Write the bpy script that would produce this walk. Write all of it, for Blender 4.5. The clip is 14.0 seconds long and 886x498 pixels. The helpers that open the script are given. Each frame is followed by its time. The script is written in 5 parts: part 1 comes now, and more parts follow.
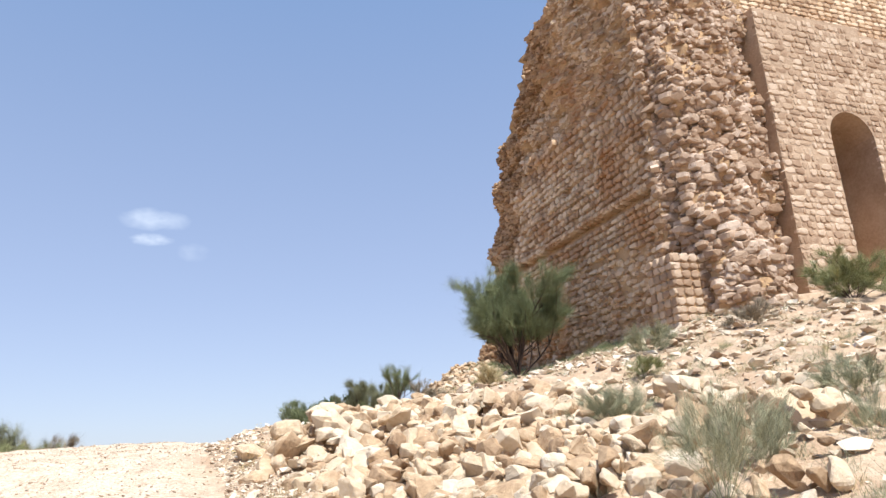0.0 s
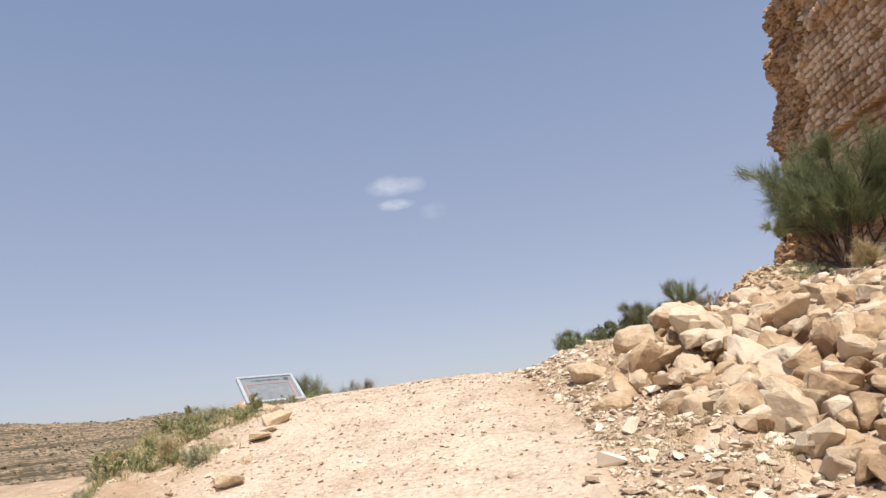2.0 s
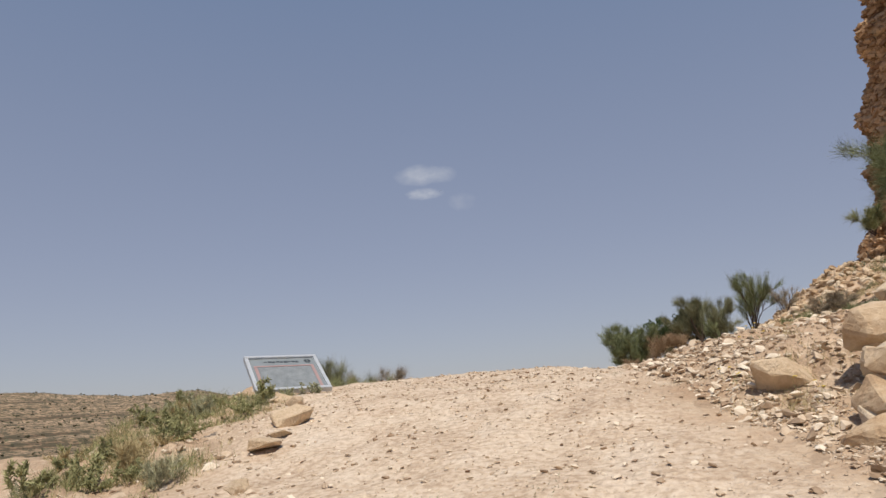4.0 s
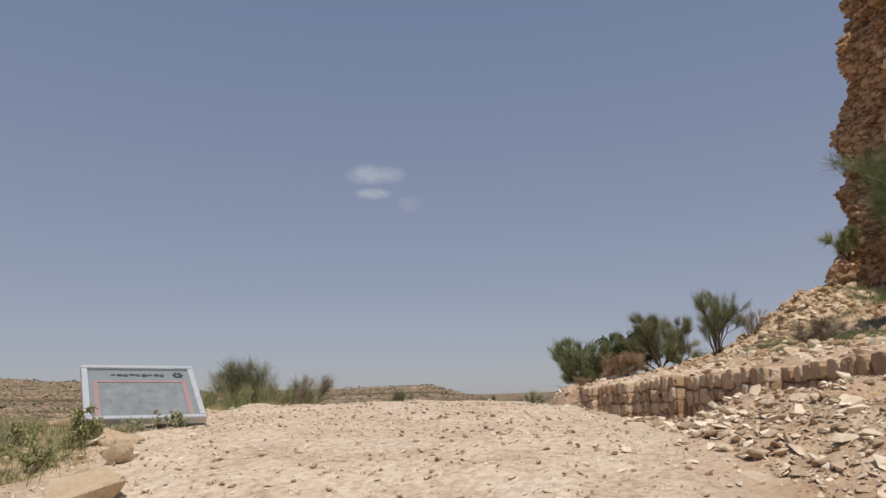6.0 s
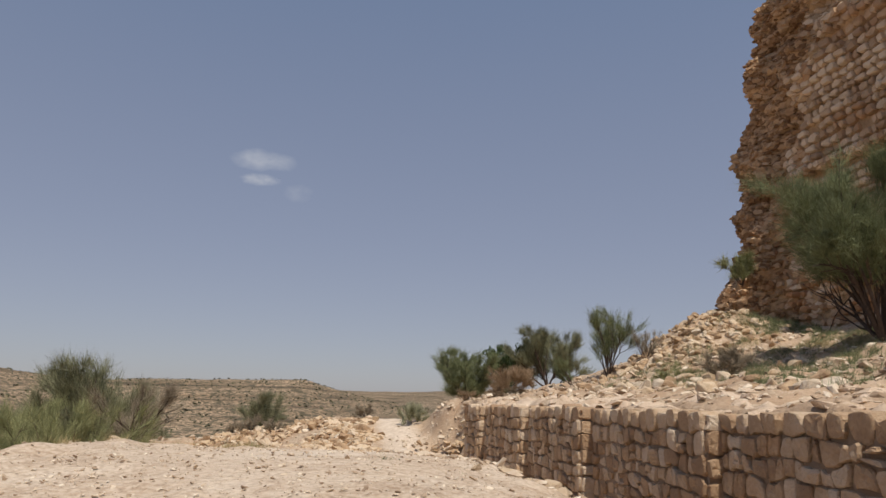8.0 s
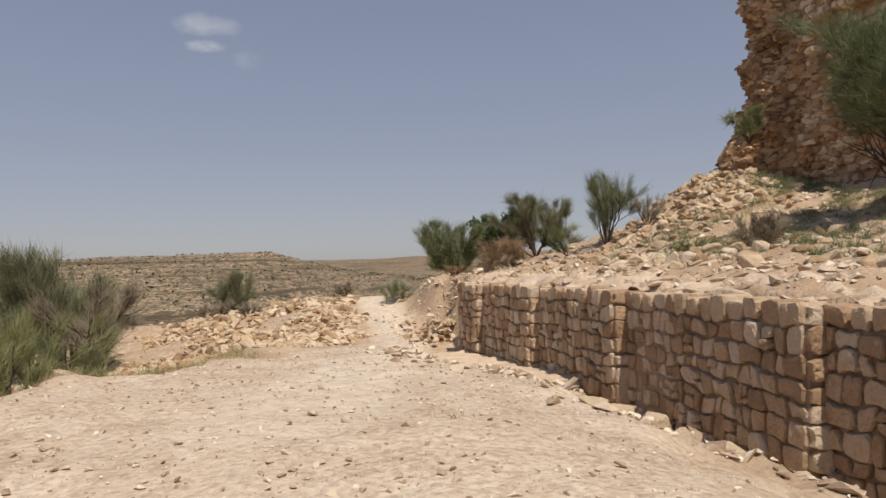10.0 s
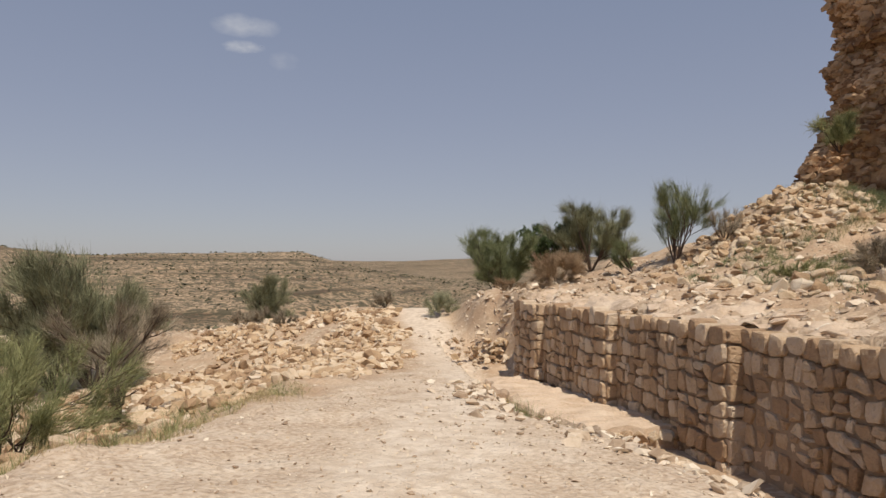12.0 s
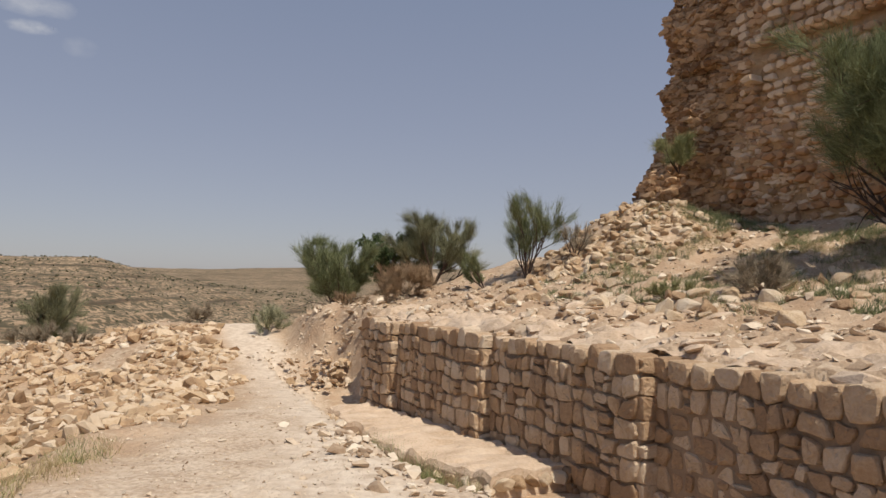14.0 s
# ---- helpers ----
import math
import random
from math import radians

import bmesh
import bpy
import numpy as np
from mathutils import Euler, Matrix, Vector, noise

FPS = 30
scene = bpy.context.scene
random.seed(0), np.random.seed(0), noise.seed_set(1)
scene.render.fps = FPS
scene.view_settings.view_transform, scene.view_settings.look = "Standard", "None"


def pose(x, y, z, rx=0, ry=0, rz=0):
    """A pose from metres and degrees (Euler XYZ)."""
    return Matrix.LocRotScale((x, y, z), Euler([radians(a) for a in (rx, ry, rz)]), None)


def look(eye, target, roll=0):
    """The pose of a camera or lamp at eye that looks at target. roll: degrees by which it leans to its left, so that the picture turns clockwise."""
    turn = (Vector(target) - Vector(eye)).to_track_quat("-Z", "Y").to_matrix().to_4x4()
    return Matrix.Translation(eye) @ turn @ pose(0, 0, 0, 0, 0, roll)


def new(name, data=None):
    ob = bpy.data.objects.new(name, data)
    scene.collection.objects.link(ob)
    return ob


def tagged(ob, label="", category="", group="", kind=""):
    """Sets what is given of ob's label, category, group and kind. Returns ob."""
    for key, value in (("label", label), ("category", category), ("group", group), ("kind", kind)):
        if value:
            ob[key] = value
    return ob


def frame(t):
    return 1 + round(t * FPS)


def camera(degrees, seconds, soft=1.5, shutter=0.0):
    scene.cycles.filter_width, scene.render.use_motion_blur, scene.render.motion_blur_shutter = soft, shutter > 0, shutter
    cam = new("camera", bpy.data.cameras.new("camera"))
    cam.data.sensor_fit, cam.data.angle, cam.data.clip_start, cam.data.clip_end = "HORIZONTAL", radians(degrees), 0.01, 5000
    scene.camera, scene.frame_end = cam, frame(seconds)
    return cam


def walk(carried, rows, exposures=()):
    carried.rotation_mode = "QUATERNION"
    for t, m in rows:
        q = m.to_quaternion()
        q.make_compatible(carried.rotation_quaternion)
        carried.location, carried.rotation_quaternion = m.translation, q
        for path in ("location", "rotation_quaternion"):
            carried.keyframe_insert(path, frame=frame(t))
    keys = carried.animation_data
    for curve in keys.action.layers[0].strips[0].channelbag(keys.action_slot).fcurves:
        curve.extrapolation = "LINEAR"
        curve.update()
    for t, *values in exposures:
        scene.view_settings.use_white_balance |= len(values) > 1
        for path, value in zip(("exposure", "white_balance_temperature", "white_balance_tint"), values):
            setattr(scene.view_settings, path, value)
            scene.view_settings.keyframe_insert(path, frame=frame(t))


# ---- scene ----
cam = camera(64.4, 14.0)
PATH = [
    (0, (-0.117, 2.067, 1.442), (-0.178, 3.984, 2.008), -3.2),
    (0.5, (-0.627, 2.807, 1.408), (-1.117, 4.673, 1.937), -4.6),
    (1, (-1.156, 3.6, 1.393), (-1.74, 5.428, 1.954), -5.4),
    (1.5, (-1.613, 4.308, 1.318), (-2.224, 6.135, 1.857), -5.3),
    (2, (-2.092, 5.023, 1.389), (-2.815, 6.832, 1.842), -6.9),
    (2.5, (-2.536, 5.668, 1.432), (-3.311, 7.438, 1.946), -4.4),
    (5, (-4.946, 9.498, 1.898), (-5.73, 11.296, 2.288), -3.6),
    (5.5, (-5.151, 10.214, 2.046), (-5.853, 12.043, 2.449), -3.4),
    (6, (-5.391, 10.944, 2.105), (-6.044, 12.784, 2.541), -1.1),
    (6.5, (-5.558, 11.611, 2.254), (-6.021, 13.522, 2.62), -0.4),
    (7, (-5.788, 12.23, 2.483), (-6.264, 14.127, 2.899), 0.5),
    (7.5, (-6.09, 12.86, 2.605), (-6.563, 14.754, 3.042), 0.9),
    (8, (-6.27, 13.56, 2.726), (-6.61, 15.483, 3.156), 1.3),
    (10.5, (-7.869, 16.468, 3.355), (-8.089, 18.456, 3.368), -0.8),
    (11, (-8.052, 16.98, 3.467), (-8.228, 18.971, 3.549), 0.7),
    (11.5, (-8.305, 17.419, 3.493), (-8.649, 19.387, 3.581), -0.5),
    (12, (-8.639, 17.883, 3.587), (-8.96, 19.856, 3.651), 0.3),
    (12.5, (-8.967, 18.434, 3.571), (-9.411, 20.384, 3.61), 0.5),
    (13, (-9.353, 19.097, 3.641), (-9.948, 20.996, 3.842), -0.4),
    (13.5, (-9.572, 19.511, 3.656), (-9.822, 21.492, 3.754), 0.9),
    (14, (-9.721, 20.139, 3.664), (-9.522, 22.126, 3.764), 1.1),
]
EXPOSURES = [(0, 0.92, 5950, 7), (0.5, 0.86, 6050, 8), (1.0, 0.77, 6200, 9), (1.5, 0.65, 6350, 9), (2.0, 0.56, 6500, 10), (2.7, 0.42, 6550, 10), (4.8, 0.0, 6600, 10), (8.2, -0.02, 6600, 10), (10.3, 0.05, 6800, 10), (14, 0.06, 6800, 10)]
walk(cam, [(t, look(eye, target, roll)) for t, eye, target, roll in PATH], EXPOSURES)


# ---- world, sun and exposure ----
SUN_EL, SUN_DIR = 61.0, (0.475, -0.88)
world = bpy.data.worlds.new("world")
scene.world = world
world.use_nodes = True
wn, wl = world.node_tree.nodes, world.node_tree.links
wn.clear()
sky = wn.new("ShaderNodeTexSky")
sky.sky_type = "NISHITA"
sky.sun_disc = False
sky.sun_elevation = radians(SUN_EL)
sky.sun_rotation = math.atan2(SUN_DIR[0], SUN_DIR[1])
sky.altitude = 1500
sky.air_density, sky.dust_density, sky.ozone_density = 1.0, 3.0, 1.2
wb = wn.new("ShaderNodeBackground")
wb.inputs["Strength"].default_value = 0.084
wo = wn.new("ShaderNodeOutputWorld")
wmix = wn.new("ShaderNodeMix")
wmix.data_type = "RGBA"
wmix.inputs[0].default_value = 0.62
wl.new(sky.outputs[0], wmix.inputs[6])
# dusty haze, paler towards the horizon
wco = wn.new("ShaderNodeTexCoord")
wsep = wn.new("ShaderNodeSeparateXYZ")
wl.new(wco.outputs["Generated"], wsep.inputs[0])
wramp = wn.new("ShaderNodeValToRGB")
wramp.color_ramp.elements[0].position, wramp.color_ramp.elements[0].color = 0.0, (4.8, 4.62, 5.25, 1)
wramp.color_ramp.elements[1].position, wramp.color_ramp.elements[1].color = 0.62, (2.2, 3.05, 4.85, 1)
mid_haze = wramp.color_ramp.elements.new(0.22)
mid_haze.color = (3.75, 4.0, 5.2, 1)
wl.new(wsep.outputs["Z"], wramp.inputs[0])
wl.new(wramp.outputs[0], wmix.inputs[7])
wl.new(wmix.outputs[2], wb.inputs["Color"])
wl.new(wb.outputs[0], wo.inputs["Surface"])
sun = new("sun", bpy.data.lights.new("sun", "SUN"))
sun.data.energy, sun.data.angle, sun.data.color = 3.8, radians(0.53), (1.0, 0.935, 0.83)
ce = math.cos(radians(SUN_EL))
sun.matrix_world = look((SUN_DIR[0] * ce * 80, SUN_DIR[1] * ce * 80, math.sin(radians(SUN_EL)) * 80), (0, 0, 0))

rng = np.random.default_rng(7)


# ---- materials ----
def material(name, stops, scale, rough=0.9, bump=0.3, fine=9.0, detail=8.0, space="Object", bump_dist=0.02, rand=0.0, stretch=(1, 1, 1), stain=None):
    """Two noises, a broad and a fine one, through a colour ramp, with fine relief; rand shifts it piece by piece."""
    m = bpy.data.materials.new(name)
    m.use_nodes = True
    n, l = m.node_tree.nodes, m.node_tree.links
    bsdf = n["Principled BSDF"]
    bsdf.inputs["Roughness"].default_value = rough
    bsdf.inputs["Specular IOR Level"].default_value = 0.2
    if space == "World":
        co = n.new("ShaderNodeNewGeometry").outputs["Position"]
    else:
        co = n.new("ShaderNodeTexCoord").outputs["Object"]
    mp = n.new("ShaderNodeMapping")
    mp.inputs["Scale"].default_value = stretch
    l.new(co, mp.inputs["Vector"])
    if rand:
        info = n.new("ShaderNodeObjectInfo")
        mul = n.new("ShaderNodeMath")
        mul.operation = "MULTIPLY"
        mul.inputs[1].default_value = 37.0
        l.new(info.outputs["Random"], mul.inputs[0])
        l.new(mul.outputs[0], mp.inputs["Location"])
    broad = n.new("ShaderNodeTexNoise")
    broad.inputs["Scale"].default_value, broad.inputs["Detail"].default_value = scale, 5
    small = n.new("ShaderNodeTexNoise")
    small.inputs["Scale"].default_value, small.inputs["Detail"].default_value = scale * fine, detail
    small.inputs["Roughness"].default_value = 0.65
    l.new(mp.outputs[0], broad.inputs["Vector"])
    l.new(mp.outputs[0], small.inputs["Vector"])
    mix = n.new("ShaderNodeMix")
    mix.data_type = "FLOAT"
    mix.inputs[0].default_value = 0.45
    l.new(broad.outputs["Fac"], mix.inputs[2])
    l.new(small.outputs["Fac"], mix.inputs[3])
    fac = mix.outputs[0]
    if rand:
        isl = n.new("ShaderNodeNewGeometry")
        addr = n.new("ShaderNodeMath")
        addr.operation = "ADD"
        l.new(info.outputs["Random"], addr.inputs[0])
        l.new(isl.outputs["Random Per Island"], addr.inputs[1])
        fr = n.new("ShaderNodeMath")
        fr.operation = "FRACT"
        l.new(addr.outputs[0], fr.inputs[0])
        ma = n.new("ShaderNodeMath")
        ma.operation = "MULTIPLY_ADD"
        ma.inputs[1].default_value, ma.inputs[2].default_value = rand, -rand / 2
        l.new(fr.outputs[0], ma.inputs[0])
        ad = n.new("ShaderNodeMath")
        l.new(fac, ad.inputs[0])
        l.new(ma.outputs[0], ad.inputs[1])
        fac = ad.outputs[0]
    ramp = n.new("ShaderNodeValToRGB")
    els = ramp.color_ramp.elements
    while len(els) < len(stops):
        els.new(0.5)
    for e, (p, c) in zip(els, stops):
        e.position, e.color = p, (*c, 1)
    l.new(fac, ramp.inputs[0])
    col = ramp.outputs[0]
    if stain:
        st = n.new("ShaderNodeTexNoise")
        st.inputs["Scale"].default_value, st.inputs["Detail"].default_value = stain[1], 6
        l.new(mp.outputs[0], st.inputs["Vector"])
        sr = n.new("ShaderNodeMapRange")
        sr.inputs["From Min"].default_value, sr.inputs["From Max"].default_value = stain[2], stain[2] + 0.14
        l.new(st.outputs["Fac"], sr.inputs["Value"])
        sm = n.new("ShaderNodeMix")
        sm.data_type = "RGBA"
        sm.inputs[7].default_value = (*stain[0], 1)
        l.new(sr.outputs[0], sm.inputs[0])
        l.new(col, sm.inputs[6])
        col = sm.outputs[2]
    l.new(col, bsdf.inputs["Base Color"])
    bp = n.new("ShaderNodeBump")
    bp.inputs["Strength"].default_value, bp.inputs["Distance"].default_value = min(bump, 1.0), bump_dist
    l.new(small.outputs["Fac"], bp.inputs["Height"])
    l.new(bp.outputs[0], bsdf.inputs["Normal"])
    return m


def plain(name, colour, rough=0.6, metal=0.0):
    m = material(name, [(0.3, tuple(c * 0.88 for c in colour)), (0.7, tuple(min(1, c * 1.1) for c in colour))], 6, rough, 0.05)
    m.node_tree.nodes["Principled BSDF"].inputs["Metallic"].default_value = metal
    return m


def foliage(name, dark, light):
    m = material(name, [(0.3, dark), (0.7, light)], 1.2, 0.75, 0.0, rand=0.5)
    return m


M_SOIL = material("soil_and_path", [(0.3, (0.31, 0.205, 0.13)), (0.5, (0.45, 0.315, 0.21)), (0.72, (0.61, 0.465, 0.335))], 0.9, 0.95, 0.5, 22, 10, "World", 0.04)


def finish_soil():
    """Lays the trodden path and the scrubby hillsides over the stony soil, by the two masks kept on the ground mesh."""
    n, l = M_SOIL.node_tree.nodes, M_SOIL.node_tree.links
    bsdf = n["Principled BSDF"]
    soil = bsdf.inputs["Base Color"].links[0].from_socket
    pos = n.new("ShaderNodeNewGeometry").outputs["Position"]

    def noise_at(scale, detail, stretch=(1, 1, 1)):
        mp = n.new("ShaderNodeMapping")
        mp.inputs["Scale"].default_value = stretch
        l.new(pos, mp.inputs["Vector"])
        t = n.new("ShaderNodeTexNoise")
        t.inputs["Scale"].default_value, t.inputs["Detail"].default_value = scale, detail
        l.new(mp.outputs[0], t.inputs["Vector"])
        return t.outputs["Fac"]

    def ramp(fac, stops):
        r = n.new("ShaderNodeValToRGB")
        while len(r.color_ramp.elements) < len(stops):
            r.color_ramp.elements.new(0.5)
        for e, (p, c) in zip(r.color_ramp.elements, stops):
            e.position, e.color = p, (*c, 1)
        l.new(fac, r.inputs[0])
        return r.outputs[0]

    def over(fac, a, b):
        m = n.new("ShaderNodeMix")
        m.data_type = "RGBA"
        l.new(fac, m.inputs[0])
        l.new(a, m.inputs[6])
        l.new(b, m.inputs[7])
        return m.outputs[2]

    def mask(name):
        a = n.new("ShaderNodeAttribute")
        a.attribute_name = name
        return a.outputs["Fac"]

    def calc(op, a, b):
        m = n.new("ShaderNodeMath")
        m.operation = op
        m.use_clamp = op != "MULTIPLY_ADD"
        for sock, v in zip(m.inputs, (a, b)):
            if isinstance(v, float):
                sock.default_value = v
            else:
                l.new(v, sock)
        return m.outputs[0]

    # gravelly speckle
    vo = n.new("ShaderNodeTexVoronoi")
    vo.inputs["Scale"].default_value = 9.0
    l.new(pos, vo.inputs["Vector"])
    grit = ramp(vo.outputs["Color"], [(0.2, (0.30, 0.22, 0.15)), (0.5, (0.48, 0.36, 0.25)), (0.85, (0.66, 0.55, 0.42))])
    gm = calc("MULTIPLY", ramp(noise_at(1.6, 6), [(0.42, (0, 0, 0)), (0.62, (1, 1, 1))]), 0.6)
    soil = over(gm, soil, grit)
    trodden = ramp(noise_at(1.7, 12), [(0.32, (0.42, 0.305, 0.212)), (0.45, (0.54, 0.41, 0.298)), (0.55, (0.61, 0.485, 0.365)), (0.7, (0.66, 0.55, 0.44))])
    dust = ramp(noise_at(17, 9), [(0.36, (0.32, 0.23, 0.16)), (0.5, (0.56, 0.44, 0.33)), (0.62, (0.71, 0.60, 0.485))])
    m3 = n.new("ShaderNodeMix")
    m3.data_type = "RGBA"
    m3.inputs[0].default_value = 0.45
    l.new(trodden, m3.inputs[6])
    l.new(dust, m3.inputs[7])
    edge = calc("ADD", mask("path"), calc("MULTIPLY", calc("SUBTRACT", noise_at(0.8, 6), 0.5), 0.9))
    soil = over(edge, soil, m3.outputs[2])
    pale = ramp(noise_at(5, 9), [(0.35, (0.55, 0.435, 0.33)), (0.6, (0.72, 0.61, 0.495))])
    soil = over(calc("MULTIPLY", mask("track"), 0.85), soil, pale)
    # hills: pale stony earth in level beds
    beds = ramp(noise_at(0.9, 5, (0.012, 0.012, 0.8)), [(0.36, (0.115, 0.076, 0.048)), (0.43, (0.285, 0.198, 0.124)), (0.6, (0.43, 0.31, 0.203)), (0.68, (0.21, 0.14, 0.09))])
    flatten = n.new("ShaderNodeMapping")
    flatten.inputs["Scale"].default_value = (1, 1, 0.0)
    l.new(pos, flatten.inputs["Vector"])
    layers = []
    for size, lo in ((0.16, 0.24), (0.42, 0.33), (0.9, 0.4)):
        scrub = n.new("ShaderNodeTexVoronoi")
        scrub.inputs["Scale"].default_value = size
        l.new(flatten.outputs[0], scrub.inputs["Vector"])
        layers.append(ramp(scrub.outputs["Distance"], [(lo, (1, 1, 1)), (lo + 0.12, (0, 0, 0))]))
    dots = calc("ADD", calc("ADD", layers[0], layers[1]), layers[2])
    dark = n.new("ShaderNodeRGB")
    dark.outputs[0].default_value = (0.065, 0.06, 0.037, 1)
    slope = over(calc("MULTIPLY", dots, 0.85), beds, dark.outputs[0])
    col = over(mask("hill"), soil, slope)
    l.new(col, bsdf.inputs["Base Color"])
    # grit and small clods in relief
    relief = bsdf.inputs["Normal"].links[0].from_socket
    for size, deep in ((13.0, 0.022), (34.0, 0.014)):
        cell = n.new("ShaderNodeTexVoronoi")
        cell.inputs["Scale"].default_value = size
        cell.inputs["Randomness"].default_value = 1.0
        l.new(pos, cell.inputs["Vector"])
        bp = n.new("ShaderNodeBump")
        bp.invert = True
        bp.inputs["Strength"].default_value, bp.inputs["Distance"].default_value = 0.6, deep
        l.new(cell.outputs["Distance"], bp.inputs["Height"])
        l.new(relief, bp.inputs["Normal"])
        relief = bp.outputs[0]
    l.new(relief, bsdf.inputs["Normal"])


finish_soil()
M_ROCK = material("limestone_rubble", [(0.22, (0.29, 0.19, 0.115)), (0.38, (0.47, 0.325, 0.20)), (0.52, (0.58, 0.445, 0.305)), (0.66, (0.635, 0.51, 0.37)), (0.85, (0.665, 0.57, 0.455))], 2.2, 0.9, 0.8, 6, 10, rand=0.5, bump_dist=0.04)
M_RUBBLE = material("tan_rubble", [(0.22, (0.31, 0.2, 0.12)), (0.4, (0.5, 0.345, 0.21)), (0.55, (0.6, 0.45, 0.3)), (0.85, (0.67, 0.55, 0.42))], 2.2, 0.9, 0.8, 6, 10, rand=0.55, bump_dist=0.04)
M_BOULDER = material("ochre_boulder", [(0.25, (0.52, 0.37, 0.235)), (0.5, (0.66, 0.505, 0.345)), (0.75, (0.73, 0.59, 0.44))], 1.6, 0.9, 0.9, 8, 10, bump_dist=0.05)
M_GRAVEL = material("gravel_stone", [(0.2, (0.30, 0.21, 0.14)), (0.45, (0.54, 0.42, 0.305)), (0.8, (0.76, 0.66, 0.53))], 3, 0.95, 0.4, 6, 6, rand=0.6)
M_WALLSTONE = material("wall_block_stone", [(0.25, (0.36, 0.235, 0.145)), (0.45, (0.49, 0.335, 0.21)), (0.6, (0.58, 0.43, 0.295)), (0.8, (0.67, 0.545, 0.415))], 3.0, 0.9, 1.0, 6, 9, rand=0.5, bump_dist=0.055)
M_MORTAR = material("grey_mortar", [(0.3, (0.22, 0.155, 0.105)), (0.7, (0.36, 0.265, 0.19))], 3, 0.95, 0.5, 8, space="World")
M_CAP = material("cemented_rubble_cap", [(0.3, (0.44, 0.31, 0.205)), (0.5, (0.62, 0.475, 0.35)), (0.75, (0.76, 0.63, 0.50))], 1.9, 0.95, 0.9, 9, 9, "World", 0.05)
M_ASHLAR = material("tower_masonry", [(0.28, (0.43, 0.285, 0.18)), (0.5, (0.61, 0.44, 0.29)), (0.72, (0.72, 0.56, 0.40))], 0.5, 0.92, 0.6, 14, 9, "World", 0.05, rand=0.65, stain=((0.44, 0.24, 0.12), 0.22, 0.54))
M_ENDSTONE = material("brown_weathered_stone", [(0.28, (0.24, 0.135, 0.072)), (0.5, (0.42, 0.265, 0.15)), (0.75, (0.56, 0.385, 0.24))], 0.6, 0.95, 0.8, 12, 9, "World", 0.06, rand=0.6)
M_CORE = material("tower_rubble_core", [(0.28, (0.30, 0.17, 0.09)), (0.5, (0.52, 0.34, 0.19)), (0.75, (0.66, 0.48, 0.30))], 0.8, 0.95, 0.8, 9, 10, "World", 0.12)
M_FACADE = material("facade_masonry", [(0.28, (0.33, 0.22, 0.145)), (0.5, (0.48, 0.35, 0.245)), (0.75, (0.60, 0.465, 0.35))], 0.6, 0.92, 0.5, 14, 9, "World", 0.05, rand=0.5)
M_CORESTONE = material("core_rubble_stone", [(0.25, (0.26, 0.165, 0.105)), (0.5, (0.42, 0.295, 0.205)), (0.78, (0.61, 0.48, 0.38))], 0.7, 0.95, 0.7, 14, 9, "World", 0.05, rand=0.45)
M_BARK = material("dark_bark", [(0.3, (0.05, 0.035, 0.028)), (0.7, (0.14, 0.10, 0.08))], 12, 0.9, 0.6)
M_GREEN = foliage("broom_green", (0.10, 0.115, 0.055), (0.25, 0.275, 0.14))
M_LEAF = foliage("glossy_leaf_green", (0.035, 0.055, 0.022), (0.09, 0.125, 0.05))
M_PALE = foliage("pale_feathery_green", (0.19, 0.188, 0.115), (0.42, 0.41, 0.27))
M_SCRUB = foliage("hill_scrub_olive", (0.075, 0.07, 0.042), (0.15, 0.14, 0.085))
M_DARKGREEN = foliage("broom_dark_green", (0.125, 0.128, 0.073), (0.275, 0.275, 0.165))
M_FRESH = foliage("fresh_green", (0.15, 0.16, 0.07), (0.35, 0.35, 0.17))
M_WEED = foliage("leafy_weed_green", (0.16, 0.16, 0.07), (0.37, 0.36, 0.18))
M_GREY = foliage("grey_twigs", (0.19, 0.15, 0.105), (0.40, 0.335, 0.245))
M_DRY = foliage("dry_brown_twigs", (0.20, 0.13, 0.075), (0.42, 0.30, 0.19))
M_STRAW = foliage("straw_grass", (0.30, 0.23, 0.11), (0.55, 0.45, 0.26))
M_YELLOW = plain("yellow_petals", (0.75, 0.55, 0.03))
M_METAL = plain("grey_painted_frame", (0.52, 0.54, 0.57), 0.4, 0.3)
M_STEEL = plain("rusty_leg", (0.16, 0.11, 0.08), 0.6, 0.4)
M_PANEL = plain("faded_panel", (0.22, 0.245, 0.26), 0.25)
M_MAP = material("faded_map_print", [(0.35, (0.16, 0.175, 0.185)), (0.65, (0.27, 0.29, 0.30))], 7, 0.3, 0.02)
M_REDBAND = plain("faded_red_band", (0.34, 0.23, 0.22), 0.35)
M_INK = plain("dark_print", (0.05, 0.06, 0.07), 0.4)


# ---- mesh helpers ----
def mesh_np(name, verts, faces, mat, smooth=False):
    """A mesh from arrays of points and of faces with equal corners."""
    me = bpy.data.meshes.new(name)
    verts, faces = np.asarray(verts, np.float32), np.asarray(faces, np.int32)
    k = faces.shape[1]
    me.vertices.add(len(verts))
    me.vertices.foreach_set("co", verts.ravel())
    me.loops.add(faces.size)
    me.loops.foreach_set("vertex_index", faces.ravel())
    me.polygons.add(len(faces))
    me.polygons.foreach_set("loop_start", np.arange(0, faces.size, k, dtype=np.int32))
    me.polygons.foreach_set("use_smooth", np.full(len(faces), smooth))
    me.update(calc_edges=True)
    me.validate()
    me.materials.append(mat)
    return me


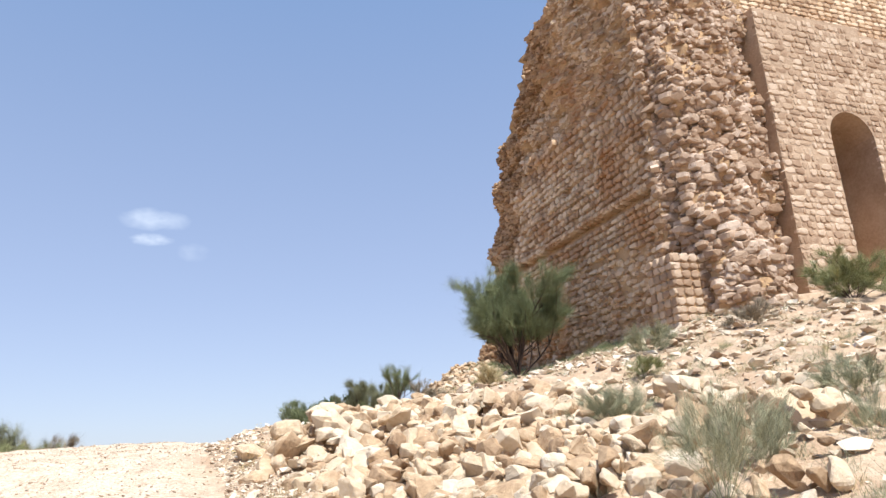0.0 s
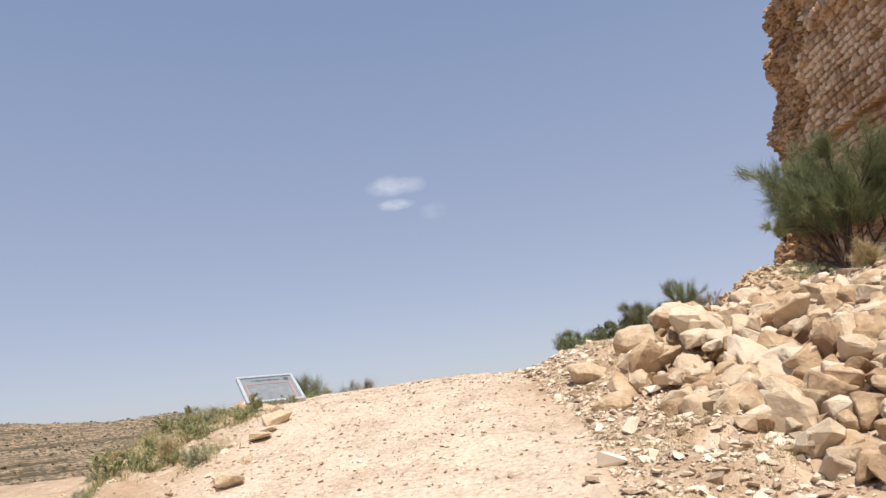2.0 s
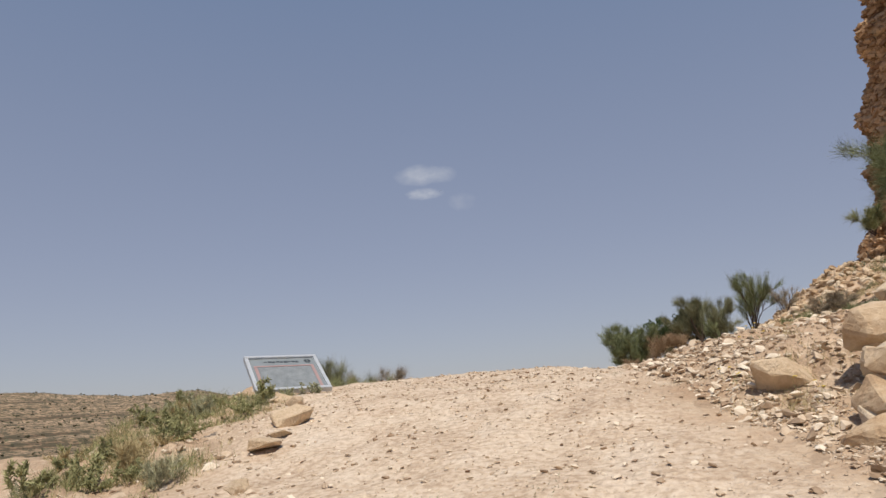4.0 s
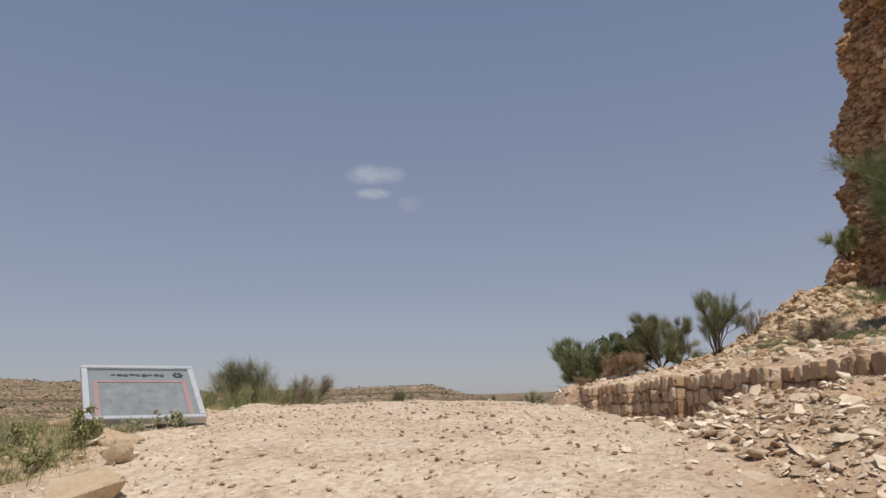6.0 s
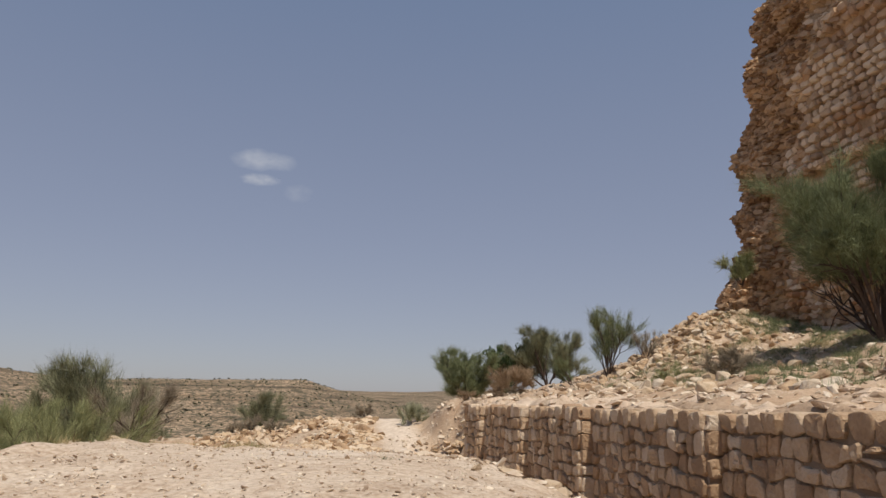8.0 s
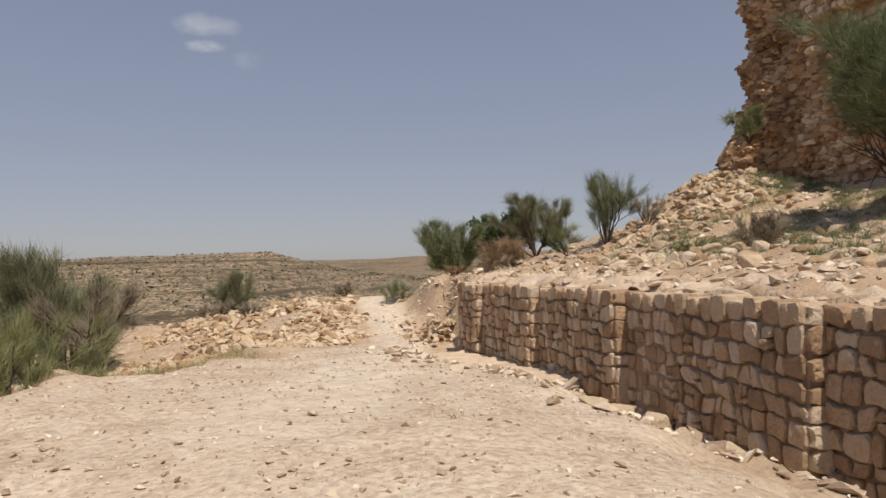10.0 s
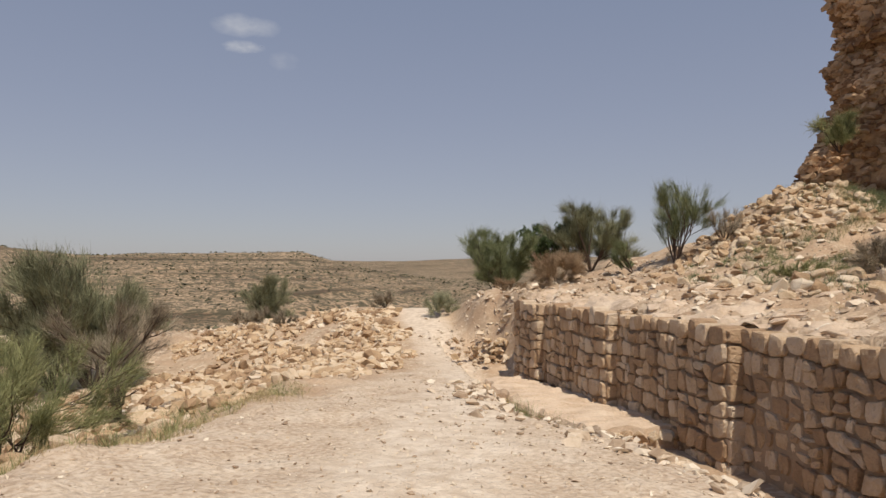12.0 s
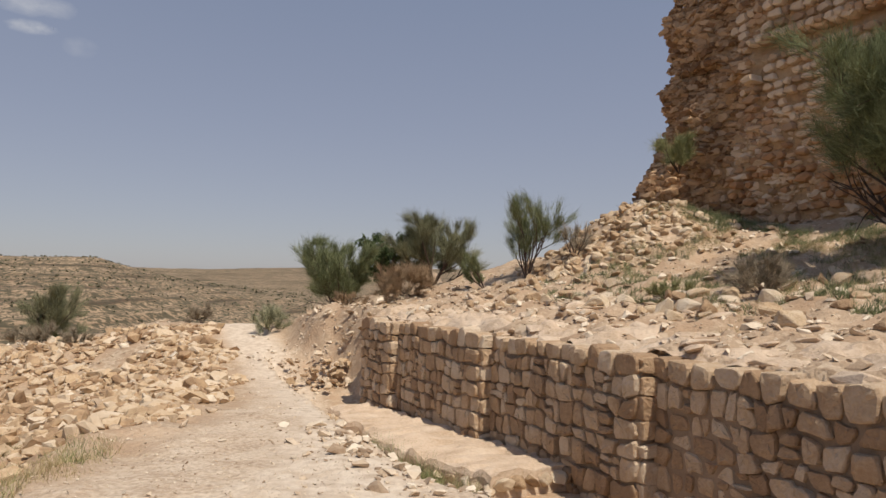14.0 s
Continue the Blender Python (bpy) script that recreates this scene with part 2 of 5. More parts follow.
def from_bm(name, bm, mat, smooth=False):
    me = bpy.data.meshes.new(name)
    bm.to_mesh(me)
    bm.free()
    me.materials.append(mat)
    if smooth:
        for p in me.polygons:
            p.use_smooth = True
    return me


def part(name, bm, mat, parent, label=""):
    ob = new(name, bm if isinstance(bm, bpy.types.Mesh) else from_bm(name, bm, mat))
    ob.parent = parent
    if label:
        ob["label"] = label
    return ob


def tri_arrays(me):
    me.calc_loop_triangles()
    v = np.array([p.co for p in me.vertices])
    f = np.array([t.vertices for t in me.loop_triangles])
    return v, f


def stone_mesh(name, seed, points, mat, squash=0.75, bevel=0.06, boxy=0.5):
    """An angular broken stone about 1 across: the hull of random points, its edges knocked off."""
    r = np.random.default_rng(seed)
    bm = bmesh.new()
    for _ in range(points):
        d = r.normal(size=3)
        d /= np.linalg.norm(d)
        d = d / (np.abs(d).max() ** boxy) * 0.5 * r.uniform(0.86, 1.05)
        bm.verts.new((d[0], d[1] * 0.85, d[2] * squash))
    out = bmesh.ops.convex_hull(bm, input=bm.verts)
    bmesh.ops.delete(bm, geom=list({g for g in out["geom_unused"] + out["geom_interior"] if isinstance(g, bmesh.types.BMVert)}), context="VERTS")
    bmesh.ops.dissolve_limit(bm, angle_limit=0.3, verts=bm.verts, edges=bm.edges)
    if bevel:
        bmesh.ops.bevel(bm, geom=list(bm.edges), offset=bevel, segments=1, affect="EDGES", clamp_overlap=True)
    bmesh.ops.triangulate(bm, faces=bm.faces)
    if bevel:
        bmesh.ops.subdivide_edges(bm, edges=[e for e in bm.edges if e.calc_length() > 0.22], cuts=1)
        bmesh.ops.triangulate(bm, faces=bm.faces)
        for v in bm.verts:
            v.co += v.normal * noise.noise(v.co * 4.0 + Vector((seed, 0, 0))) * 0.05
    return from_bm(name, bm, mat)


def block_mesh(name, seed, mat, depth=0.5, taper=0.16):
    """A roughly dressed wall stone, 1 wide and 1 high, bulging out along -y, with rounded irregular corners."""
    r = np.random.default_rng(seed)
    bm = bmesh.new()
    k = 8
    rings = []
    for inset, y in ((0.0, depth), (0.0, -0.02), (taper * 0.45, -0.16), (taper * 1.5, -0.25)):
        ring = []
        for i in range(k):
            a = 2 * math.pi * (i + 0.35) / k
            c, s = math.cos(a), math.sin(a)
            q = 1 / max(abs(c), abs(s)) ** 0.72
            ring.append([c * q * 0.5 * (1 - inset), y, s * q * 0.5 * (1 - inset)])
        rings.append(ring)
    jit = r.uniform(-0.085, 0.085, (k, 2))
    bv = [[bm.verts.new((p[0] + jit[i][0], p[1] + (r.uniform(-0.04, 0.04) if j > 1 else 0), p[2] + jit[i][1])) for i, p in enumerate(ring)] for j, ring in enumerate(rings)]
    for a, b in zip(bv, bv[1:]):
        for i in range(k):
            bm.faces.new((a[i], a[(i + 1) % k], b[(i + 1) % k], b[i]))
    mid = bm.verts.new((r.uniform(-0.1, 0.1), -0.27 + r.uniform(-0.03, 0.03), r.uniform(-0.1, 0.1)))
    for i in range(k):
        bm.faces.new((bv[-1][i], bv[-1][(i + 1) % k], mid))
    bmesh.ops.recalc_face_normals(bm, faces=bm.faces)
    return from_bm(name, bm, mat)


def joined(name, variants, placed, mat, smooth=False):
    """One mesh of many small pieces: variants are (verts, tris), placed is a list of (variant, Matrix)."""
    vs, fs, off = [], [], 0
    for k, m in placed:
        v, f = variants[k]
        a = np.array(m)
        vs.append(v @ a[:3, :3].T + a[:3, 3])
        fs.append(f + off)
        off += len(v)
    return mesh_np(name, np.concatenate(vs), np.concatenate(fs), mat, smooth)


def turned(x, y, z, sx, sy, sz, r, level=0.5):
    return Matrix.LocRotScale((x, y, z), Euler((r.normal() * level, r.normal() * level, r.uniform(0, 6.3))), (sx, sy, sz))


def tube(bm, pts, radii, k=6):
    """A tapered round limb through the points."""
    rings = []
    for i, (p, rad) in enumerate(zip(pts, radii)):
        p = Vector(p)
        d = (Vector(pts[min(i + 1, len(pts) - 1)]) - Vector(pts[max(i - 1, 0)])).normalized()
        a = d.orthogonal().normalized()
        b = d.cross(a)
        rings.append([bm.verts.new(p + rad * (math.cos(t) * a + math.sin(t) * b)) for t in (2 * math.pi * j / k for j in range(k))])
    for a, b in zip(rings, rings[1:]):
        for j in range(k):
            bm.faces.new((a[j], a[(j + 1) % k], b[(j + 1) % k], b[j]))
    bm.faces.new(rings[0][::-1])
    bm.faces.new(rings[-1])


def box(bm, x0, x1, y0, y1, z0, z1, bevel=0.0):
    v = bmesh.ops.create_cube(bm, size=1, matrix=Matrix.LocRotScale(((x0 + x1) / 2, (y0 + y1) / 2, (z0 + z1) / 2), None, (x1 - x0, y1 - y0, z1 - z0)))["verts"]
    if bevel:
        e = {e for p in v for e in p.link_edges}
        bmesh.ops.bevel(bm, geom=list(e), offset=bevel, segments=2, affect="EDGES")


def twigs(base, way, length, width, bend):
    """Arrays of thin three-sided tapered twigs."""
    n = len(base)
    way = way / np.linalg.norm(way, axis=1)[:, None]
    side = np.cross(way, rng.normal(size=(n, 3)))
    side /= np.linalg.norm(side, axis=1)[:, None]
    third = np.cross(way, side)
    L, W = np.broadcast_to(length, n)[:, None], np.broadcast_to(width, n)[:, None]
    mid = base + way * L * 0.5 + bend * 0.3
    tip = base + way * L + bend
    rings = []
    for c, w in ((base, W), (mid, W * 0.75)):
        for t in (0, 2.094, 4.189):
            rings.append(c + (math.cos(t) * side + math.sin(t) * third) * w / 2)
    v = np.stack(rings + [tip], 1).reshape(-1, 3)
    f = np.array([(0, 1, 4), (0, 4, 3), (1, 2, 5), (1, 5, 4), (2, 0, 3), (2, 3, 5), (3, 4, 6), (4, 5, 6), (5, 3, 6)])
    return v, (f[None] + 7 * np.arange(n)[:, None, None]).reshape(-1, 3)


def spikes(base, way, length, width):
    """Arrays of straight three-sided needles, cheaper than twigs."""
    n = len(base)
    way = way / np.linalg.norm(way, axis=1)[:, None]
    side = np.cross(way, rng.normal(size=(n, 3)))
    side /= np.linalg.norm(side, axis=1)[:, None]
    third = np.cross(way, side)
    L, W = np.broadcast_to(length, n)[:, None], np.broadcast_to(width, n)[:, None]
    ring = [base + (math.cos(t) * side + math.sin(t) * third) * W / 2 for t in (0, 2.094, 4.189)]
    v = np.stack(ring + [base + way * L], 1).reshape(-1, 3)
    f = np.array([(0, 1, 3), (1, 2, 3), (2, 0, 3)])
    return v, (f[None] + 4 * np.arange(n)[:, None, None]).reshape(-1, 3)


def lattice(x, y, seed):
    """Smooth value noise on arrays, -1 to 1."""
    def h(i, j):
        q = np.sin(i * 127.1 + j * 311.7 + seed * 74.7) * 43758.5453
        return (q - np.floor(q)) * 2 - 1
    i, j = np.floor(x), np.floor(y)
    a, b = x - i, y - j
    a, b = a * a * (3 - 2 * a), b * b * (3 - 2 * b)
    return (h(i, j) * (1 - a) + h(i + 1, j) * a) * (1 - b) + (h(i, j + 1) * (1 - a) + h(i + 1, j + 1) * a) * b


def fbm(x, y, seed, octaves=4):
    return sum(lattice(x * 2**k, y * 2**k, seed + k) * 0.5**k for k in range(octaves))


def ramp01(v, a, b):
    t = np.clip((v - a) / (b - a), 0, 1)
    return t * t * (3 - 2 * t)


# ---- the lie of the land ----
PATH_Y = (-40, 2, 5, 9.5, 13, 16, 20, 25, 31, 36, 40, 44, 48, 55, 62, 80)
PATH_X = (14, -0.1, -2.0, -5.0, -6.1, -7.6, -9.4, -9.8, -10.1, -11.0, -12.0, -13.3, -14.8, -16.0, -17, -20)
PATH_Z = (-5, 0.0, 0.0, 0.5, 1.2, 1.85, 2.2, 1.9, 1.5, 1.05, 0.85, 1.3, 2.0, 1.5, 0.8, -2.5)
WALL_A, WALL_D, WALL_N = (-3.94, 25.3), (-0.375, 0.927), (0.927, 0.375)


def behind_wall(x, y):
    return (x - WALL_A[0]) * WALL_N[0] + (y - WALL_A[1]) * WALL_N[1]


def land(x, y):
    x, y = np.asarray(x, float), np.asarray(y, float)
    xc = sum(np.interp(y + o, PATH_Y, PATH_X) for o in (-0.8, 0, 0.8)) / 3
    zp = sum(np.interp(y + o, PATH_Y, PATH_Z) for o in (-1.2, -0.6, 0, 0.6, 1.2)) / 5
    u = x - xc
    # fall to the valley on the far side of the path
    wleft = np.interp(y, (0, 10, 11.5, 13, 15, 17, 19, 22, 26, 29, 40), (1.9, 2.9, 3.6, 4.7, 5.2, 4.9, 3.8, 3.0, 3.0, 3.3, 3.4)) + 0.3 * lattice(y * 0.5, y * 0, 3)
    sl = np.interp(y, (0, 16, 22, 27, 31), (0.6, 0.6, 0.5, 0.42, 0.25))
    deep = np.interp(y, (17, 22, 30), (14, 3.2, 1.7))
    d = np.maximum(0, -u - wleft)
    z = zp - deep * (1 - np.exp(-d * sl / deep)) - np.interp(y, (20, 30), (0.05, 0.012)) * d
    # upper terrace, rising to the tower
    w = behind_wall(x, y)
    wp = np.maximum(w, 0)
    top = 2.66 + 0.15 * wp + 0.0075 * wp**2 - 5 * ramp01(y - 0.5 * x, 49, 75) - 9 * ramp01(y - 0.3 * x, 46.2, 57) * ramp01(x, -4, -1)
    heap = 0.9 + 0.25 * (y - 11.5) + 0.1 * (x + 0.45) + 0.22 * np.maximum(0, -2 - x)
    top = np.minimum(np.minimum(top, 7.0), np.where(y < 33, heap, 99)) + 1.6 * np.exp(-(((x + 0.6) / 2.6) ** 2 + ((y - 44) / 3.2) ** 2))
    wright = np.interp(y, (0, 10, 13, 15, 17, 40, 44), (2.2, 2.6, 2.8, 2.4, 2.6, 1.6, 1.2))
    x0 = xc + wright
    x1 = WALL_A[0] - (y - WALL_A[1]) * WALL_N[1] / WALL_N[0]
    near = zp + (np.minimum(heap, 13) - zp) * ramp01(x, x0 - 0.4, x0 + 1.5)
    t = np.clip((x - x0) / np.maximum(x1 - x0, 0.8), 0, 1)
    far = zp + (top - zp) * (0.35 * t + 0.65 * t * t * (3 - 2 * t))
    bank = near + (far - near) * ramp01(y, 22, 30)
    # sunken strip at the foot of the retaining wall
    foot = np.interp(y, (16, 18, 20, 22, 25, 28, 30, 34, 40, 43), (1.5, 1.15, 0.85, 0.6, 0.4, 0.45, 0.4, 0.26, 0.15, 0.9))
    w0 = np.interp(y, (17, 19, 21, 22, 23.5, 25, 28, 32, 38), (-1.9, -2.1, -2.4, -2.9, -3.4, -3.7, -4.2, -3.9, -3.0)) + 0.25 * lattice(y * 1.1, y * 0, 13)
    side = zp - 0.55 * ramp01(u, 1.2, 4.5) * ramp01(y, 14, 17) * (1 - ramp01(y, 23, 27))
    sunk = side + (foot - side) * ramp01(w, w0, w0 + np.interp(y, (22, 26, 30), (0.9, 1.2, 1.5)))
    sunk = sunk + (top - sunk) * ramp01(w, 0.12, 0.42 + 0.7 * ramp01(y, 40.0, 41.0))
    k = ramp01(y, 16.4, 18.6) * (1 - ramp01(y, 42.2, 44.5))
    z = np.where(u > 0, bank * (1 - k) + sunk * k, z)
    rough = np.clip(np.abs(u) - 1.5, 0, 2) / 2
    z = z + 0.035 * fbm(x * 0.9, y * 0.9, 5) + (0.018 * fbm(x * 2.7, y * 2.7, 6, 3) + 0.012 * np.abs(fbm(x * 5.5, y * 5.5, 8, 2))) * ramp01(np.hypot(x + 9, y - 18), 60, 40) + rough * (0.11 * fbm(x * 0.7, y * 0.7, 9) + 0.08 * fbm(x * 2.2, y * 2.2, 11, 2)) * (1 - ramp01(np.abs(w), 0.8, 0.2) * k)
    z = z + np.exp(-(((x + 11.2) / 1.6) ** 2 + ((y - 43.6) / 2.2) ** 2)) * (0.2 * fbm(x * 1.3, y * 1.3, 15) + 0.15 * fbm(x * 3.1, y * 3.1, 17, 2))
    # valley, terraced hills and the far ridge
    ex, ey = x + 9, y - 18
    rr, az = np.hypot(ex, ey), np.degrees(np.arctan2(ex, ey))
    az = az + 0.5 * lattice(rr * 0.02, az * 0.2, 21)
    crest = np.interp(az, (-120, -75, -54, -49, -44, -42, -39, -36, -33, -28, -21, -19.3, -16, -12, -7, 0, 20), (30, 32, 21, 18, 19.2, 15.8, 13, 11.4, 12.3, 12.8, 14.8, 11, 5, 0, -5, -9, -10))
    rise = np.interp(rr, (90, 130, 210, 300, 385, 430, 900), (0, 0.06, 0.34, 0.64, 0.97, 1.0, 1.0))
    hill = -11 + (crest + 11) * rise
    hill = hill + fbm(x * 0.012, y * 0.012, 31) * 2.2 * ramp01(rr, 90, 200) * (1 - 0.75 * rise)
    stepped = np.floor(hill / 2.6) * 2.6 + 2.6 * ramp01(hill / 2.6 - np.floor(hill / 2.6), 0.55, 0.95)
    hill = hill * 0.52 + stepped * 0.48 + 0.25 * fbm(x * 0.09, y * 0.09, 33)
    hill = hill + ramp01(rr, 600, 1500) * np.interp(az, (-180, -60, -20, -16, -12, -8, 0, 40, 180), (20, 20, 13, 19, 25, 34, 45, 46, 20))
    return z + (hill - z) * ramp01(rr, 66, 112)


def land1(x, y):
    return float(land(np.array([x]), np.array([y]))[0])


def axis(a, b, step, left, right, lo, hi):
    out = list(np.arange(a, b, step))
    s = step
    while out[-1] < hi:
        s *= right
        out.append(out[-1] + s)
    s, low = step, []
    p = a
    while p > lo:
        s *= left
        p -= s
        low.append(p)
    return np.array(low[::-1] + out)


gx = axis(-15, 1, 0.135, 1.032, 1.06, -3200, 3200)
gy = axis(6, 36, 0.135, 1.15, 1.026, -2500, 3600)
X, Y = np.meshgrid(gx, gy)
Z = land(X, Y)
nx, ny = len(gx), len(gy)
idx = np.arange(nx * ny).reshape(ny, nx)
quads = np.stack([idx[:-1, :-1], idx[:-1, 1:], idx[1:, 1:], idx[1:, :-1]], -1).reshape(-1, 4)
ground = new("ground", mesh_np("ground", np.stack([X, Y, Z], -1).reshape(-1, 3), quads, M_SOIL, True))
off = X - np.interp(Y, PATH_Y, PATH_X)
half = np.where(off < 0, np.interp(Y, (0, 10, 14, 22, 30, 36, 48), (2.4, 2.4, 2.8, 3.3, 2.2, 1.2, 0.7)), np.interp(Y, (0, 10, 15, 18, 22, 30, 36, 48), (2.2, 2.1, 1.8, 2.9, 3.2, 2.5, 1.4, 0.7)))
off = np.abs(off)
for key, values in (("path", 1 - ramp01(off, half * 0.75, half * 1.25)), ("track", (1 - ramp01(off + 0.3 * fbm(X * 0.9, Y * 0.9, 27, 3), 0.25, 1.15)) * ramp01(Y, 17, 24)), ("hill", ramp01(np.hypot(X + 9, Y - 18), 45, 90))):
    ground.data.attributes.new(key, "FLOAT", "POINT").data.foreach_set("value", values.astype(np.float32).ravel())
tagged(ground, "pale dusty earth and gravel ground with terraced desert hills", "ground", kind="structure")


# ---- the ruined tower ----
TW_N, TW_D, TW_E = Vector((8.5, 29.8, 0)), Vector((-0.375, 0.927, 0)), Vector((0.927, 0.375, 0))
LEDGE = 12.0


def far_edge(z):
    return np.interp(z, (0, 6, 8, 10, 14, 15.2, 16.6, 18.7, 20.6, 21.2, 22.4, 24.9, 26.6, 26.9, 27.2, 30), (19.4, 19.0, 18.4, 17.9, 18.0, 17.7, 16.9, 17.2, 16.2, 15.8, 13.9, 13.1, 12.7, 9.0, 8.2, 6.0))


def face_point(s, z, out=0.0):
    """A point of the long side wall: s metres from the near corner, out metres proud of it."""
    return TW_N + TW_D * s - TW_E * out + Vector((0, 0, z))


def facade_point(q, z, out=0.0):
    return Vector((8.9, 28.7, 0)) + TW_E * q - TW_D * out + Vector((0, 0, z))


def tower_out(s, z):
    """How far the long side's face stands proud: ledges, eroded bands and the broken far end."""
    o = np.where(z < LEDGE, 0.18, 0.0) + np.where(z < LEDGE + 2.4, 0.12, 0.0)
    o = o - 0.6 * ramp01(z, 17.6, 18.8) - 0.35 * ramp01(fbm(s * 0.18, z * 0.22, 71), 0.15, 0.6) * ramp01(z, 14.5, 17)
    o = o - 0.4 * np.exp(-(((z - 11.72) / 0.13) ** 2)) - 0.25 * np.exp(-(((z - 14.4) / 0.13) ** 2))
    o = o + 0.07 * fbm(s * 0.8, z * 0.8, 73)
    o = o + ramp01(z, 15.5, 18) * (0.3 * fbm(s * 0.45, z * 1.5, 78) + 0.25 * fbm(s * 1.1, z * 2.2, 79, 2))
    e = s - (far_edge(z) - 4.3)
    o = o + np.where(e > 0, 0.4 * fbm(s * 0.8, z * 0.8, 77) - 0.05 * np.maximum(e, 0), 0)
    flare = ramp01(e, 0.3, 3.0) * np.interp(z, (3, 6, 8, 11, 14), (2.6, 1.7, 0.7, 0.2, 0.0))
    return o + flare


tower = new("ruined_tower")
tagged(tower, "tall ruined brown stone tower with a broken rubble corner", "ruin")
zs = np.arange(2.0, 30.01, 0.2)
ts = np.linspace(0, 1, 90)
S, ZZ = np.meshgrid(ts, zs)
near_in = 1.2 * fbm(ZZ * 0.35, S * 0, 81) * 0.35
edge = far_edge(ZZ) + 0.35 * fbm(ZZ * 0.9, S * 0, 83) + 0.18 * fbm(ZZ * 2.6, S * 0, 84)
SS = near_in + (edge - near_in) * S
OUT = tower_out(SS, ZZ)
P = np.array(TW_N)[None, None] + SS[..., None] * np.array(TW_D) - OUT[..., None] * np.array(TW_E)
P[..., 2] = ZZ
back = P[:, -1:, :] + np.array(TW_E) * np.linspace(1, 12, 10)[None, :, None] + np.array(TW_D) * (0.5 * fbm(np.linspace(1, 12, 10)[None, :] * 0.5, zs[:, None] * 0.5, 85))[..., None]
P = np.concatenate([P, back], 1)
r_, c_ = P.shape[:2]
ii = np.arange(r_ * c_).reshape(r_, c_)
part("side_wall", mesh_np("side_wall", P.reshape(-1, 3), np.stack([ii[:-1, 1:], ii[:-1, :-1], ii[1:, :-1], ii[1:, 1:]], -1).reshape(-1, 4), M_CORE, True), None, tower, "long eroded side wall of rubble masonry")

# broken corner: rubble core between the side wall and the facade
qs = np.linspace(-0.6, 5.6, 40)
Q, ZC = np.meshgrid(qs, zs)
bulge = -1.1 + 2.6 * np.exp(-(((Q - 1.6) / 2.2) ** 2)) * np.interp(ZC, (3, 7, 10, 14, 18, 22, 30), (1.25, 1.0, 0.75, 0.6, 0.3, 0.0, -0.4))
bulge = bulge + 0.5 * fbm(Q * 0.6, ZC * 0.5, 91) + 0.2 * fbm(Q * 1.8, ZC * 1.8, 93)
bulge = np.where(Q < 0.0, bulge * 0.4 - 1.0, bulge)
base = np.array((8.9, 28.7, 0.0))
C = base[None, None] + Q[..., None] * np.array(TW_E) - bulge[..., None] * np.array(TW_D)
C[..., 2] = ZC
r_, c_ = C.shape[:2]
ii = np.arange(r_ * c_).reshape(r_, c_)
part("rubble_core", mesh_np("rubble_core", C.reshape(-1, 3), np.stack([ii[:-1, :-1], ii[:-1, 1:], ii[1:, 1:], ii[1:, :-1]], -1).reshape(-1, 4), M_CORE, True), None, tower, "exposed rubble core of the fallen corner")

# facade with an arched niche and a pilaster step
NQ0, NQ1, NZ, NTOP, FTOP = 8.4, 11.1, 4.6, 15.7, 20.5
bm = bmesh.new()


def facade_box(bm, q0, q1, z0, z1, o0, o1):
    v = [bm.verts.new(facade_point(q, z, o)) for o in (o0, o1) for z in (z0, z1) for q in (q0, q1)]
    for f in ((0, 1, 3, 2), (4, 6, 7, 5), (0, 4, 5, 1), (2, 3, 7, 6), (0, 2, 6, 4), (1, 5, 7, 3)):
        bm.faces.new([v[i] for i in f])


facade_box(bm, 5.25, NQ0, 3, FTOP, -2.5, 0)
facade_box(bm, NQ1, 11.75, 3, FTOP, -2.5, 0)
facade_box(bm, NQ0, NQ1, 3, NZ, -2.5, 0)
facade_box(bm, NQ0, NQ1, NZ, FTOP, -3.2, -2.2)
facade_box(bm, 11.75, 17, 3, FTOP, -2.5, -0.45)
facade_box(bm, 5.9, 17, FTOP, 27, -3.5, -1.6)
mid, rad = (NQ0 + NQ1) / 2, (NQ1 - NQ0) / 2
arch = [(mid - rad * math.cos(a), NTOP - rad + rad * math.sin(a)) for a in np.linspace(0, math.pi, 17)]
for (qa, za), (qb, zb) in zip(arch, arch[1:]):
    top = [bm.verts.new(facade_point(q, z, o)) for o in (0, -2.2) for q, z in ((qa, za), (qb, zb), (qb, FTOP), (qa, FTOP))]
    bm.faces.new(top[:4])
    bm.faces.new((top[0], top[4], top[5], top[1]))
bmesh.ops.remove_doubles(bm, verts=bm.verts, dist=0.002)
bmesh.ops.recalc_face_normals(bm, faces=bm.faces)
part("facade", from_bm("facade", bm, M_FACADE), None, tower, "dressed pale stone facade with a tall arched niche")

STONES = [stone_mesh("stone", 100 + i, 12 + i % 5, M_ROCK, 0.62 + 0.05 * (i % 5), 0.05, 0.35 + 0.06 * (i % 4)) for i in range(14)]
TAN_STONES = []
for me in STONES:
    me = me.copy()
    me.materials[0] = M_RUBBLE
    TAN_STONES.append(me)
CRUMBS = [tri_arrays(stone_mesh("crumb", 250 + i, 6, M_ROCK, 0.6, 0.0, 0.5)) for i in range(8)]
CHIPS = [tri_arrays(stone_mesh("chip", 200 + i, 9, M_ROCK, 0.55, 0.0, 0.4)) for i in range(8)]
ROCKS = [tri_arrays(stone_mesh("rock", 300 + i, 16, M_ROCK, 0.85, 0.0, 0.75)) for i in range(8)]
